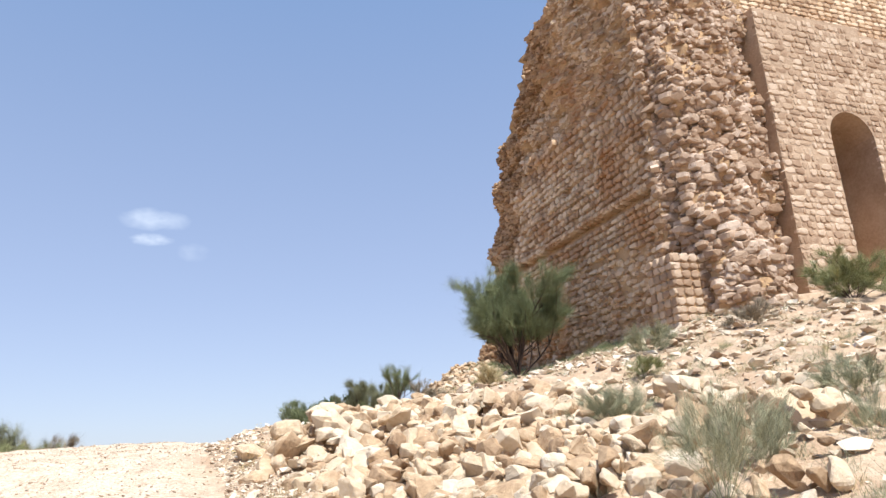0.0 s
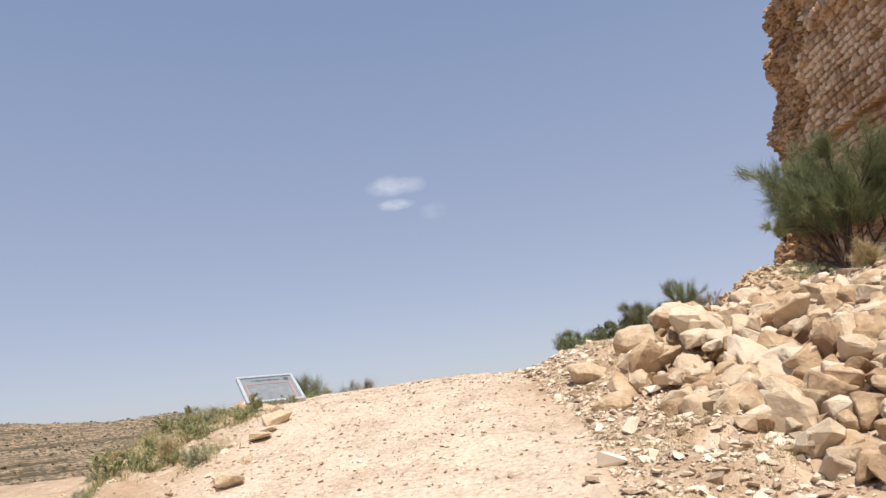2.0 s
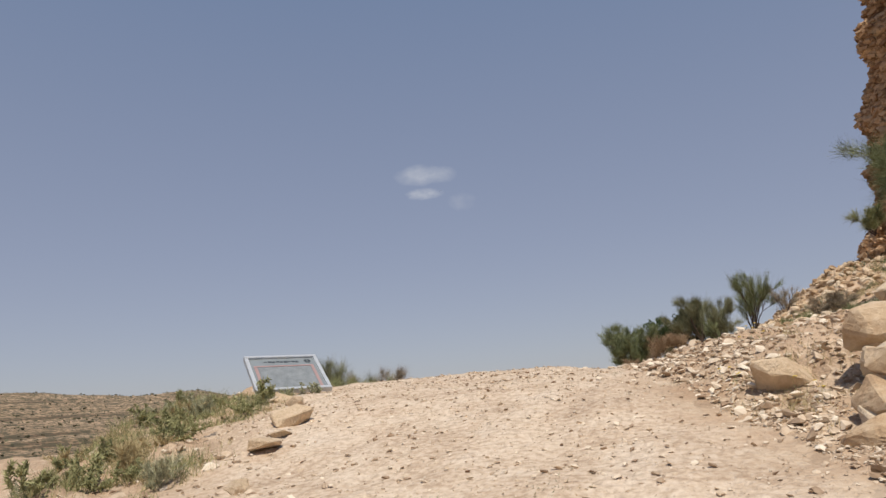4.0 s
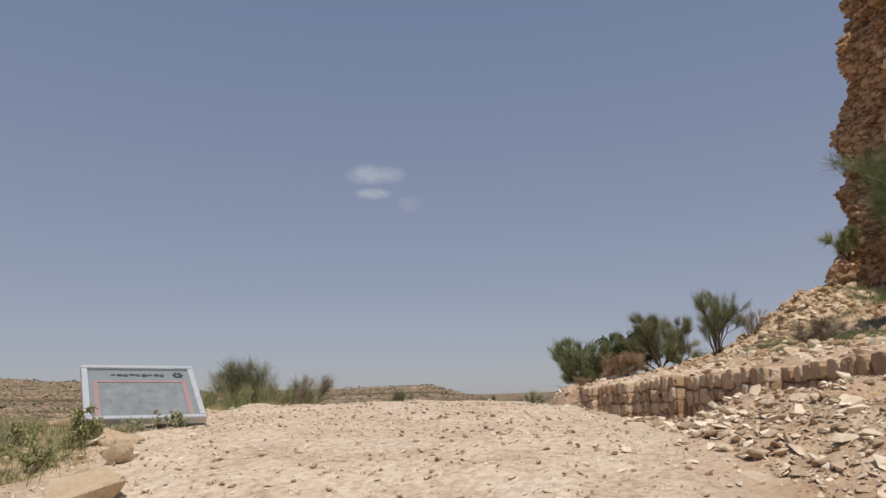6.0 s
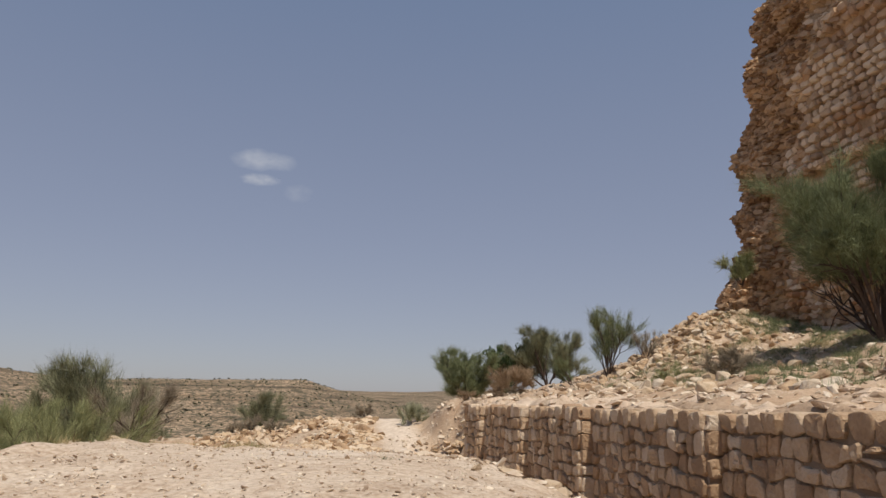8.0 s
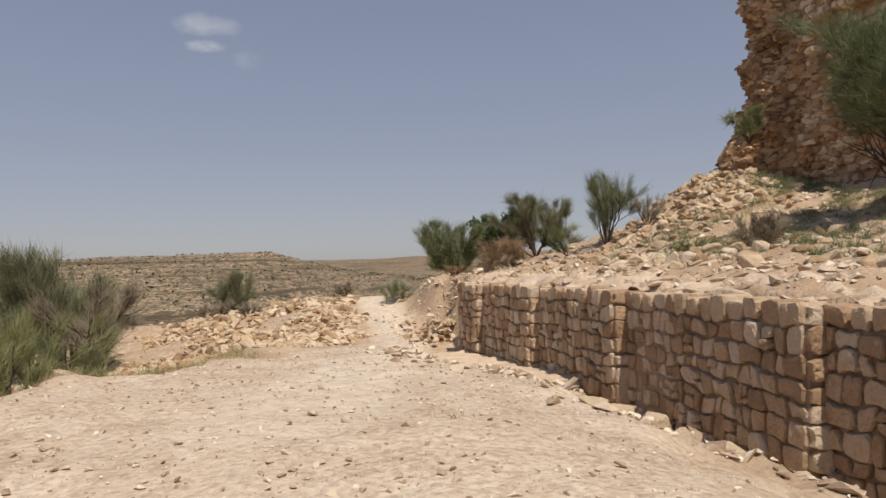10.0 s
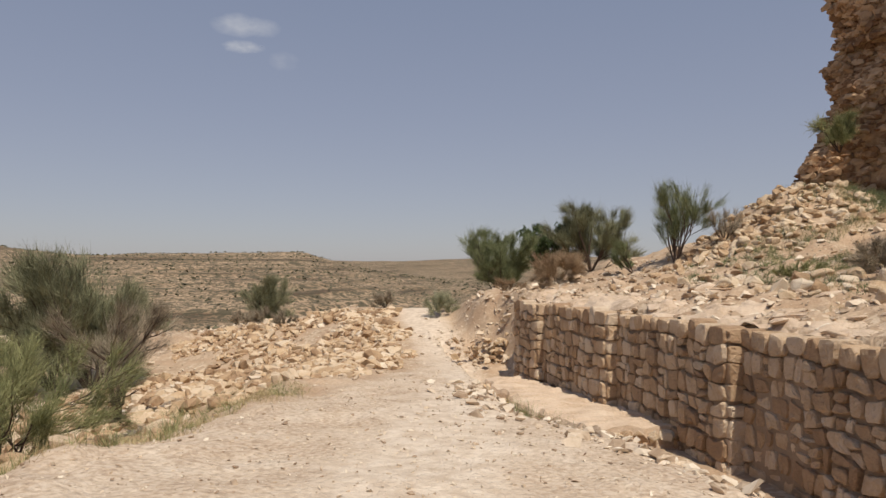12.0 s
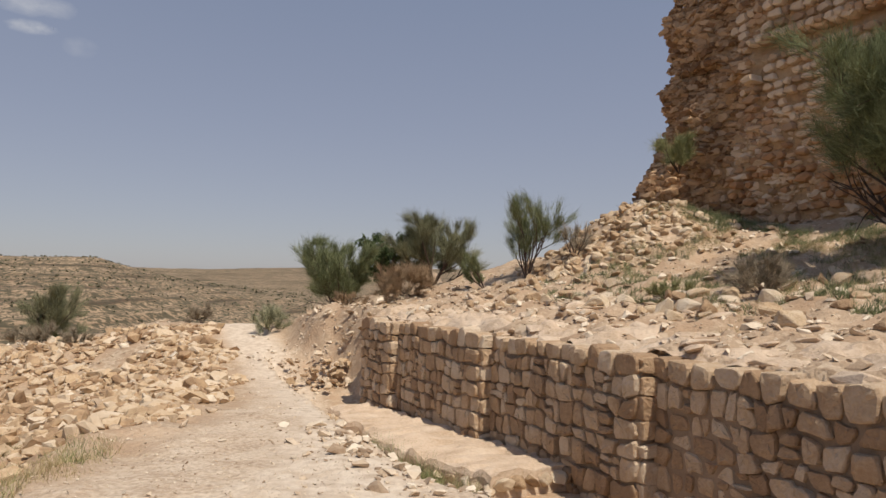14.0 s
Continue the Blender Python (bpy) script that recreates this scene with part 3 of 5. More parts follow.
BLOCKS = [tri_arrays(block_mesh("block", 400 + i, M_ASHLAR)) for i in range(8)]
r1 = np.random.default_rng(11)
rot_face = Matrix(((-TW_D.x, TW_E.x, 0), (-TW_D.y, TW_E.y, 0), (0, 0, 1))).to_4x4()
rot_facade = Matrix(((TW_E.x, TW_D.x, 0), (TW_E.y, TW_D.y, 0), (0, 0, 1))).to_4x4()

# courses of the side wall
placed, z = [], 5.0
while z < 17.6:
    h = r1.uniform(0.24, 0.34) if z < LEDGE + 0.1 else r1.uniform(0.30, 0.42)
    s = 0.1
    while s < float(far_edge(z)) - 4.0 + 0.8 * math.sin(z * 2.1):
        wd = r1.uniform(0.22, 0.62)
        o = float(tower_out(np.array(s + wd / 2), np.array(z + h / 2)))
        ragged = z < LEDGE - 2.2 and r1.random() < 0.35
        groove = abs(z + h / 2 - 11.72) < 0.2
        if not ragged and not groove and r1.random() > 0.04:
            placed.append((r1.integers(8), Matrix.Translation(face_point(s + wd / 2, z + h / 2, o + r1.uniform(-0.06, 0.06))) @ rot_face @ Matrix.Rotation(r1.normal() * 0.05, 4, "Y") @ Matrix.Diagonal((wd * 0.93, 0.75, h * r1.uniform(0.8, 0.95), 1))))
        s += wd
    z += h
for k in range(46):
    s = 0.2 + k * 0.31
    placed.append((k % 8, Matrix.Translation(face_point(s, LEDGE + 0.06, 0.40)) @ rot_face @ Matrix.Diagonal((0.32, 0.6, 0.26, 1))))
part("side_coursework", joined("side_coursework", BLOCKS, placed, M_ASHLAR), None, tower)["kind"] = "stuff"

# courses of the facade
placed, z = [], 6.0
while z < FTOP - 0.2:
    h = r1.uniform(0.26, 0.36)
    for q0, q1, o in ((5.25, NQ0, 0), (NQ0, NQ1, 0), (NQ1, 11.75, 0), (11.75, 17, -0.45)):
        q = q0
        while q < q1 - 0.1:
            wd = min(r1.choice((r1.uniform(0.18, 0.34), r1.uniform(0.3, 0.7))), q1 - q)
            m = q + wd / 2
            inside = q0 == NQ0 and z + h > NZ and z < NTOP - rad + math.sqrt(max(0, rad**2 - (m - mid) ** 2))
            if not inside:
                placed.append((r1.integers(8), Matrix.Translation(facade_point(m, z + h / 2 + r1.uniform(-0.025, 0.025), o + r1.uniform(-0.06, 0.0))) @ rot_facade @ Matrix.Rotation(r1.normal() * 0.04, 4, "Y") @ Matrix.Diagonal((wd * 1.0, 0.26, h * r1.uniform(0.9, 1.06), 1))))
            q += wd
    z += h
part("facade_coursework", joined("facade_coursework", BLOCKS, placed, M_FACADE), None, tower)["kind"] = "stuff"

# rubble showing in the broken parts
placed = []
for n in range(5000):
    q, z = r1.uniform(-0.6, 5.3), r1.uniform(4.5, 29)
    i, j = np.searchsorted(zs, z) - 1, max(np.searchsorted(qs, q) - 1, 0)
    j = np.searchsorted(qs, 0.0) - 1 if n < 900 else j
    t = r1.random()
    p = C[i, j] * (1 - t) + C[i, j + 1] * t
    g = (0.14 + 0.46 * r1.random() ** 1.6) * (1.15 if z < 16 else 0.85)
    if n % 5 < 3:
        g *= 0.85
        placed.append((8 + r1.integers(8), Matrix.Translation(Vector(p) - TW_D * r1.uniform(0.0, 0.12)) @ rot_facade @ Euler((r1.normal() * 0.12, r1.normal() * 0.12, r1.normal() * 0.3)).to_matrix().to_4x4() @ Matrix.Diagonal((g * r1.uniform(1.0, 1.6), g * 1.1, g * 0.8, 1))))
    else:
        placed.append((r1.integers(8), turned(p[0] + r1.normal() * 0.06, p[1] + r1.normal() * 0.06, z, g, g * 0.85, g * 0.65, r1, 0.16)))
part("core_rubble", joined("core_rubble", ROCKS + BLOCKS, placed, M_CORESTONE), None, tower)["kind"] = "stuff"
placed, broken = [], []
for _ in range(12500):
    z = 4.5 + 22.5 * r1.random()
    e = float(far_edge(z))
    s = e - abs(r1.normal()) * 2.2 if r1.random() < 0.35 else r1.uniform(0, e)
    if 9.6 < z < 17.3 and 0 < s < e - 4.2:
        continue
    o = float(tower_out(np.array(s), np.array(z)))
    g = 0.14 + 0.36 * r1.random() ** 1.5
    tilt = Euler((r1.normal() * 0.2, r1.normal() * 0.15, r1.normal() * 0.25)).to_matrix().to_4x4()
    (broken if s > e - 4.0 + 0.6 * math.sin(z * 1.7) else placed).append((int(r1.integers(8)), Matrix.Translation(face_point(s, z, o + r1.uniform(-0.06, 0.04))) @ rot_face @ tilt @ Matrix.Diagonal((g * r1.uniform(1.0, 1.5), g * 0.85, g * r1.uniform(0.6, 0.85), 1))))
part("weathered_masonry", joined("weathered_masonry", ROCKS, placed, M_ASHLAR), None, tower)["kind"] = "stuff"
part("broken_end_rubble", joined("broken_end_rubble", ROCKS, broken, M_ENDSTONE), None, tower)["kind"] = "stuff"
# stub of walling at the near corner's foot
placed, z = [], 4.4
bm = bmesh.new()
facade_box(bm, -1.55, -0.1, 4.0, 8.0, -1.2, 0.32)
part("wall_stub", from_bm("wall_stub", bm, M_CORE), None, tower)
while z < 8.0:
    h = r1.uniform(0.28, 0.38)
    for k in range(4):
        placed.append((r1.integers(8), Matrix.Translation(facade_point(-1.4 + 0.4 * k, z + h / 2, 0.33)) @ rot_facade @ Matrix.Diagonal((0.4, 0.3, h * 0.95, 1))))
        placed.append((r1.integers(8), Matrix.Translation(facade_point(-1.56, z + h / 2, 0.2 - 0.4 * k)) @ rot_face @ Matrix.Diagonal((0.4, 0.3, h * 0.95, 1))))
    z += h
part("stub_coursework", joined("stub_coursework", BLOCKS, placed, M_FACADE), None, tower)["kind"] = "stuff"
placed, z = [], NZ - 0.3
while z < 27:
    h = r1.uniform(0.26, 0.36)
    for q0, q1, o in ((NQ0, NQ1, -2.2),) if z < NTOP else ((5.9, 17, -1.6),) if z > FTOP else ():
        q = q0
        while q < q1 - 0.1:
            wd = min(r1.uniform(0.3, 0.65), q1 - q)
            placed.append((r1.integers(8), Matrix.Translation(facade_point(q + wd / 2, z + h / 2, o + r1.uniform(-0.04, 0.02))) @ rot_facade @ Matrix.Diagonal((wd * 0.98, 0.3, h * 0.95, 1))))
            q += wd
    z += h
part("inner_coursework", joined("inner_coursework", BLOCKS, placed, M_ASHLAR), None, tower)["kind"] = "stuff"


# ---- retaining wall ----
WALL_TOP = 2.72
BAYS = [(-9.93, 39.85), (-8.97, 38.13), (-7.3, 34.03), (-5.71, 29.8), (-3.94, 25.2), (-1.75, 20.1)]
wall = new("retaining_wall")
tagged(wall, "retaining wall of rounded sandstone blocks in mortar", "wall", kind="structure")


def wall_block(poly, gap, bulge, back):
    """A roughly squared wall stone from its outline: joints left open, corners knocked off, face flat and a little tilted."""
    poly = np.array(poly)
    mid = poly.mean(0)
    span = poly.max(0) - poly.min(0)
    poly = mid + (poly - mid) * (1 - 2 * gap / span)
    poly = poly + r1.normal(size=poly.shape) * 0.02
    ring = []
    for a, p, b in zip(np.roll(poly, 1, 0), poly, np.roll(poly, -1, 0)):
        r = r1.uniform(0.12, 0.3)
        ring += [p + (a - p) * r, p + (b - p) * r]
    ring = np.array(ring)
    k = len(ring)
    lean = r1.normal(size=2) * 0.22

    def layer(shrink, depth, rough):
        pts = mid + (ring - mid) * (shrink + r1.uniform(-rough, rough, (k, 1)))
        d = depth * (1 + ((pts - mid) / span) @ lean + r1.normal(size=k) * rough)
        return np.column_stack([pts[:, 0], -d, pts[:, 1]])

    v = np.concatenate([np.column_stack([ring[:, 0], np.full(k, back), ring[:, 1]]), layer(1.0, bulge * 0.55, 0.02), layer(0.91, bulge, 0.03), layer(0.55, bulge * 1.12, 0.09), [(mid[0], -bulge * r1.uniform(1.0, 1.2), mid[1])]])
    f = []
    for a in range(3):
        for i in range(k):
            j = (i + 1) % k
            f += [(a * k + i, a * k + j, (a + 1) * k + j), (a * k + i, (a + 1) * k + j, (a + 1) * k + i)]
    f += [(3 * k + i, 3 * k + (i + 1) % k, 4 * k) for i in range(k)]
    return v, np.array(f)


rest, count = [], 0
for b, (A, B) in enumerate(zip(BAYS, BAYS[1:])):
    A, B = Vector((*A, 0)), Vector((*B, 0))
    run = (B - A).normalized()
    outw = Vector((run.y, -run.x, 0))
    if outw.x > 0:
        outw = -outw
    B = B + outw * 0.27
    run = (B - A).normalized()
    outw = Vector((run.y, -run.x, 0)) if Vector((run.y, -run.x, 0)).x < 0 else Vector((-run.y, run.x, 0))
    length = (B - A).length
    bm = bmesh.new()
    v = []
    for z in (-0.6, WALL_TOP - 0.16):
        for p in (A - outw * 0.008, B - outw * 0.008, B - outw * 0.7, A - outw * 0.7):
            v.append(bm.verts.new((p.x, p.y, z)))
    for f in ((0, 1, 2, 3), (4, 7, 6, 5), (0, 4, 5, 1), (1, 5, 6, 2), (2, 6, 7, 3), (3, 7, 4, 0)):
        bm.faces.new([v[i] for i in f])
    bmesh.ops.recalc_face_normals(bm, faces=bm.faces)
    part("mortar_core", bm, M_MORTAR, wall, "dark recessed mortar")
    bm = bmesh.new()
    low = [bm.verts.new((p.x, p.y, WALL_TOP - 0.156)) for p in (A - outw * 0.04, B - outw * 0.04, B - outw * 1.5, A - outw * 1.5)]
    high = [bm.verts.new((p.x, p.y, WALL_TOP - 0.09)) for p in (A - outw * 0.06, B - outw * 0.06, B - outw * 1.5, A - outw * 1.5)]
    bm.faces.new(high)
    for k in range(4):
        bm.faces.new((low[k], low[(k + 1) % 4], high[(k + 1) % 4], high[k]))
    bmesh.ops.recalc_face_normals(bm, faces=bm.faces)
    part("coping", bm, M_CAP, wall, "pale mortar coping")
    rot = Matrix(((run.x, -outw.x, 0), (run.y, -outw.y, 0), (0, 0, 1))).to_4x4()
    rotend = Matrix(((outw.x, -run.x, 0), (outw.y, -run.y, 0), (0, 0, 1))).to_4x4()
    levels = [WALL_TOP - 0.02]
    while levels[-1] > -0.3:
        levels.append(levels[-1] - (0.3 if len(levels) == 1 else r1.uniform(0.24, 0.36)))

    def bed(row, x):
        """The wavering bed joint under a course."""
        return levels[row] + 0.085 * float(lattice(np.array(x * 2.6), np.array(row * 7.3 + b * 3.1), 88)) * (0 < row)

    stones = []
    for row in range(len(levels) - 1):
        x, slant = 0.01, 0.0
        while x < length - 0.02:
            wd = r1.choice((r1.uniform(0.14, 0.22), r1.uniform(0.24, 0.33), r1.uniform(0.33, 0.47)), p=(0.26, 0.46, 0.28))
            wd = wd if row else r1.uniform(0.28, 0.46)
            corner = x + wd > length - 0.3
            if corner:
                wd = length - x
            nxt = 0.0 if corner else r1.uniform(-0.055, 0.055)
            hi = r1.uniform(-0.05, 0.11) if row == 0 else 0.0
            x1, m = x + wd, x + wd / 2
            top_l, top_m, top_r = bed(row, x) + hi * 0.3, bed(row, m) + hi, bed(row, x1) + hi * 0.4
            low_l, low_m, low_r = bed(row + 1, x), bed(row + 1, m), bed(row + 1, x1)
            if row and not corner and wd < 0.42 and top_m - low_m > 0.25 and r1.random() < 0.2:
                cut = low_m + (top_m - low_m) * r1.uniform(0.4, 0.6)
                ca, cb = cut + r1.uniform(-0.03, 0.03), cut + r1.uniform(-0.03, 0.03)
                stones.append((row, [(x - slant, low_l), (x1 - nxt, low_r), (x1, cb), (x, ca)]))
                stones.append((row, [(x, ca), (x1, cb), (x1 + nxt, top_r), (x + slant, top_l)]))
            else:
                stones.append((row, [(x - slant, low_l), (m, low_m), (x1 - nxt, low_r), (x1 + nxt, top_r), (m + r1.uniform(-0.06, 0.06), top_m), (x + slant, top_l)]))
            x, slant = x1, nxt
    for row, poly in stones:
        px, pz = np.array(poly).mean(0)
        hole = b == 3 and 0.04 < px / length < 0.32 and row > 1
        made = wall_block(poly, r1.uniform(0.022, 0.036) if hole else r1.uniform(0.013, 0.026), r1.uniform(0.04, 0.085), 0.34 if row == 0 else 0.12)
        o = -0.05 if hole else r1.uniform(-0.015, 0.03)
        m = Matrix.Translation((A.x + outw.x * o, A.y + outw.y * o, 0)) @ rot
        if b >= 2 and pz > 0.5 and count < 299:
            part("wall_stone", mesh_np("wall_stone", *made, M_WALLSTONE), None, wall).matrix_basis = m
            count += 1
        else:
            rest.append((made, m))
    # corner stones showing their ends
    e = B - outw * 0.32
    for row in range(len(levels) - 1):
        lo, hi = bed(row + 1, length), bed(row, length)
        made = wall_block([(0.0, lo), (0.34, lo), (0.34 + r1.uniform(-0.02, 0.03), (lo + hi) / 2), (0.34, hi), (0.0, hi)], r1.uniform(0.008, 0.016), r1.uniform(0.05, 0.09), 0.1)
        rest.append((made, Matrix.Translation((e.x, e.y, 0)) @ rotend))
part("wall_masonry", joined("wall_masonry", [p for p, _ in rest], [(k, m) for k, (_, m) in enumerate(rest)], M_WALLSTONE), None, wall)["kind"] = "stuff"
# rough cemented surface behind the wall's head
cs, cw = np.linspace(-0.3, 22.6, 300), np.linspace(0.2, 2.6, 40)
CS, CW = np.meshgrid(cs, cw)
cx, cy = -9.95 + 0.38 * CS + 0.925 * CW, 40.2 - 0.925 * CS + 0.38 * CW
cz = WALL_TOP + 0.02 - 0.16 * ramp01(CW, 0.75, 0.25) + 0.1 * fbm(CS * 1.3, CW * 1.3, 55) + 0.09 * fbm(CS * 3, CW * 4, 56, 3) + 0.25 * CW / 2.3 - 0.25 * ramp01(CW, 1.7, 2.3)
r_, c_ = cx.shape
ii = np.arange(r_ * c_).reshape(r_, c_)
cap = new("wall_cap", mesh_np("wall_cap", np.stack([cx, cy, cz], -1).reshape(-1, 3), np.stack([ii[:-1, :-1], ii[1:, :-1], ii[1:, 1:], ii[:-1, 1:]], -1).reshape(-1, 4), M_CAP, True))
tagged(cap, "pale cemented rubble surface on top of the wall", "wall top", kind="structure")


placed = []
for _ in range(460):
    a, q = r1.uniform(0, 22), r1.uniform(0.2, 3.4)
    x, y = -9.95 + 0.38 * a + 0.925 * q, 40.2 - 0.925 * a + 0.38 * q
    g = min(0.1 + abs(r1.normal()) ** 1.5 * 0.2, 0.8)
    placed.append((int(r1.integers(8)), turned(x, y, max(WALL_TOP - 0.05 + 0.1 * q, land1(x, y) - 0.03), g, g * 0.7, g * 0.34, r1, 0.14)))
placed.sort(key=lambda p: -p[1].to_scale().x)
FLATS = [stone_mesh("flat_stone", 350 + i, 13, M_CAP, 0.8, 0.03, 0.6) for i in range(8)]
for k, m in placed[:290]:
    part("stone", FLATS[k], None, cap).matrix_basis = m
part("small_rubble", joined("small_rubble", ROCKS, placed[290:], M_CAP), None, cap)["kind"] = "stuff"


# ---- stone piles ----
def pile(name, label, spots, limit, tall=1.0, meshes=STONES):
    """spots: rows of x, y, z, size; the first ones up to limit are parts, the others one mesh."""
    top = new(name)
    tagged(top, label, "stone pile")
    more = []
    for n, (x, y, z, g) in enumerate(spots):
        k = int(r1.integers(14))
        m = turned(x, y, z, g * r1.uniform(0.85, 1.25), g * r1.uniform(0.8, 1.1), g * r1.uniform(0.75, 1.05) * tall, r1, 0.45 * tall)
        if n < limit:
            part("stone", meshes[k], None, top).matrix_basis = m
        else:
            more.append((k, m))
    if more:
        shapes = [tri_arrays(s) for s in STONES] if len(more) < 1500 else (ROCKS + ROCKS)[:14]
        part("loose_rubble", joined("loose_rubble", shapes, more, meshes[0].materials[0]), None, top)["kind"] = "stuff"
    return top


spots = []
for _ in range(1700):
    a, b = r1.random(), r1.random()
    # a runs along the foot of the heap, b up the slope
    x = -3.6 + 7.2 * a + b * (1.2 + 0.8 * a)
    y = 13.3 - 3.6 * a + b * (4.5 - 0.5 * a)
    if a > 0.83 - 0.25 * b and r1.random() < 0.8:
        continue
    g = r1.choice((0.22, 0.34, 0.46, 0.6), p=(0.22, 0.36, 0.3, 0.12)) * r1.uniform(0.85, 1.15)
    lift = 0.38 * ramp01(np.array(b), 0, 0.18) + 0.05
    spots.append((x, y, land1(x, y) + float(lift) * r1.uniform(0.25, 1.05), g))
spots = spots[:1100]
for _ in range(400):
    a, b = 1.12 * r1.random(), r1.random()
    x, y = -3.5 + 2.3 * a + b * 2.6, 13.9 - 4.0 * a + b * 1.2
    g = r1.choice((0.2, 0.32, 0.44, 0.58), p=(0.25, 0.37, 0.28, 0.1)) * r1.uniform(0.85, 1.15)
    spots.insert(int(r1.integers(300)), (x, y, land1(x, y) + 0.08 + 0.25 * b * r1.random(), g))
pile("stone_pile", "heap of broken cream and ochre limestone blocks", spots, 300)

spots = []
for _ in range(7000):
    y = r1.uniform(26.0, 52)
    xc = float(np.interp(y, PATH_Y, PATH_X))
    x = xc - float(np.interp(y, (28, 33, 38, 44), (2.9, 2.6, 1.7, 1.2))) - 0.35 * math.sin(y * 1.7) - r1.random() ** 1.3 * 9.5
    if lattice(np.array(x * 0.45), np.array(y * 0.45), 61) < -0.55:
        continue
    if y < 31 and x > xc - 2.8 - (31 - y) * 0.5:
        continue
    g = r1.choice((0.15, 0.25, 0.37, 0.52), p=(0.4, 0.36, 0.19, 0.05)) * r1.uniform(0.8, 1.2)
    g *= float(np.interp(y, (28, 36), (0.72, 1.0)))
    spots.append((x, y, land1(x, y) + g * 0.13, g))
for _ in range(420):
    y = r1.uniform(23, 33)
    x = float(np.interp(y, PATH_Y, PATH_X)) - 3.1 - r1.random() * 6.5
    g = r1.choice((0.14, 0.24, 0.38)) * r1.uniform(0.8, 1.2)
    spots.append((x, y, land1(x, y) + g * 0.12, g))
spots.sort(key=lambda s: s[1])
pile("rubble_field", "sprawling spread of broken ochre stones beside the path", spots[:5600], 300, 0.72, TAN_STONES)

spots = []
for _ in range(60):
    x, y = -11.0 + r1.normal() * 0.55, 41.9 + r1.normal() * 0.35
    spots.append((x, y, land1(x, y) + r1.uniform(0.05, 0.5), r1.uniform(0.2, 0.38)))
pile("stone_heap", "low heap of dark stones beside the path", spots, 60, 0.8, TAN_STONES)

spots = []
for _ in range(330):
    t = r1.random()
    x, y = 0.8 - 4.6 * t + r1.normal() * 0.7, 42.2 - 0.6 * t + r1.normal() * 1.4
    g = r1.uniform(0.15, 0.5)
    spots.append((x, y, land1(x, y) + g * 0.1, g))
pile("talus", "scree of fallen masonry at the tower foot", spots, 200)


spots = []
for _ in range(110):
    v, q = r1.uniform(1, 21), 2.2 + abs(r1.normal()) * 2.0
    x, y = -9.9 + 0.375 * v + 0.927 * q, 40.2 - 0.927 * v + 0.375 * q
    g = r1.uniform(0.22, 0.6)
    spots.append((x, y, land1(x, y) + g * 0.06, g))
pile("fallen_blocks", "loose pale blocks strewn over the terrace", spots, 110)


# ---- single boulders ----
def boulder(x, y, g, label, flat=0.75, sink=0.25, turn=0.0, k=0):
    me = stone_mesh("boulder", 700 + k, 15, M_BOULDER, flat, 0.03, 0.75)
    ob = new("boulder", me)
    ob.matrix_world = Matrix.LocRotScale((x, y, land1(x, y) + g * flat * (0.5 - sink)), Euler((r1.normal() * 0.15, r1.normal() * 0.15, turn)), (g, g, g))
    return tagged(ob, label, "boulder", "boulders")


for n, (x, y, g, flat) in enumerate(((-6.45, 22.6, 0.36, 0.7), (-7.0, 22.9, 0.34, 0.45), (-6.7, 23.3, 0.3, 0.5), (-6.3, 22.1, 0.3, 0.4), (-5.9, 22.7, 0.5, 0.4), (-5.5, 23.15, 0.62, 0.5), (-7.4, 22.6, 0.2, 0.5), (-9.63, 15.4, 0.3, 0.6), (-9.05, 14.5, 0.5, 0.6), (-8.8, 14.0, 0.28, 0.4), (-10.35, 16.1, 0.4, 0.4), (-8.63, 13.5, 0.4, 0.4), (-7.55, 11.5, 0.48, 0.35), (-8.1, 12.5, 0.3, 0.35), (4.1, 12.1, 1.15, 0.7), (4.9, 12.2, 0.8, 0.7), (5.3, 11.6, 0.8, 0.6), (-4.1, 14.7, 0.55, 0.6), (-5.15, 23.7, 0.5, 0.5), (6.0, 10.6, 0.9, 0.5))):
    boulder(x, y, g, "weathered ochre limestone boulder half sunk in the earth", flat, 0.27, n * 1.3, n)

# stone ledge at the wall's foot
bs, bw = np.linspace(1.8, 10.4, 90), np.array((0.25, 0.0, -0.3, -0.6, -0.88, -1.0, -1.03, -1.02))
BS, BW = np.meshgrid(bs, bw)
edge_noise = 0.1 * fbm(BS * 1.4, BW * 0, 44)
wide = np.interp(BS, (1.8, 3.3, 6, 10.4), (1.2, 1.45, 1.5, 0.95))
BWN = np.where(BW < 0, BW * wide, BW) + np.where(BW < -0.8, edge_noise, 0)
bx, by = -6.0 - 0.375 * BS + 0.927 * BWN, 29.6 + 0.927 * BS + 0.375 * BWN
bz = 0.86 - 0.04 * BS + 0.025 * fbm(BS * 2, BW * 2, 45) - np.where(BW == -1.0, 0.03, 0)
bz = np.where(BW == -1.03, bz - 0.13, np.where(BW == -1.02, bz - 0.5, bz))
bz[:, 0] = np.minimum(bz[:, 0], 0.3)
bx[:, 0], by[:, 0] = bx[:, 1] + 0.03, by[:, 1] - 0.06
bz = bz + 0.05 * fbm(BS * 5, BW * 5, 47, 2)
ii = np.arange(bx.size).reshape(bx.shape)
ledge = new("stone_ledge", mesh_np("stone_ledge", np.stack([bx, by, bz], -1).reshape(-1, 3), np.stack([ii[:-1, :-1], ii[1:, :-1], ii[1:, 1:], ii[:-1, 1:]], -1).reshape(-1, 4), M_CAP, False))
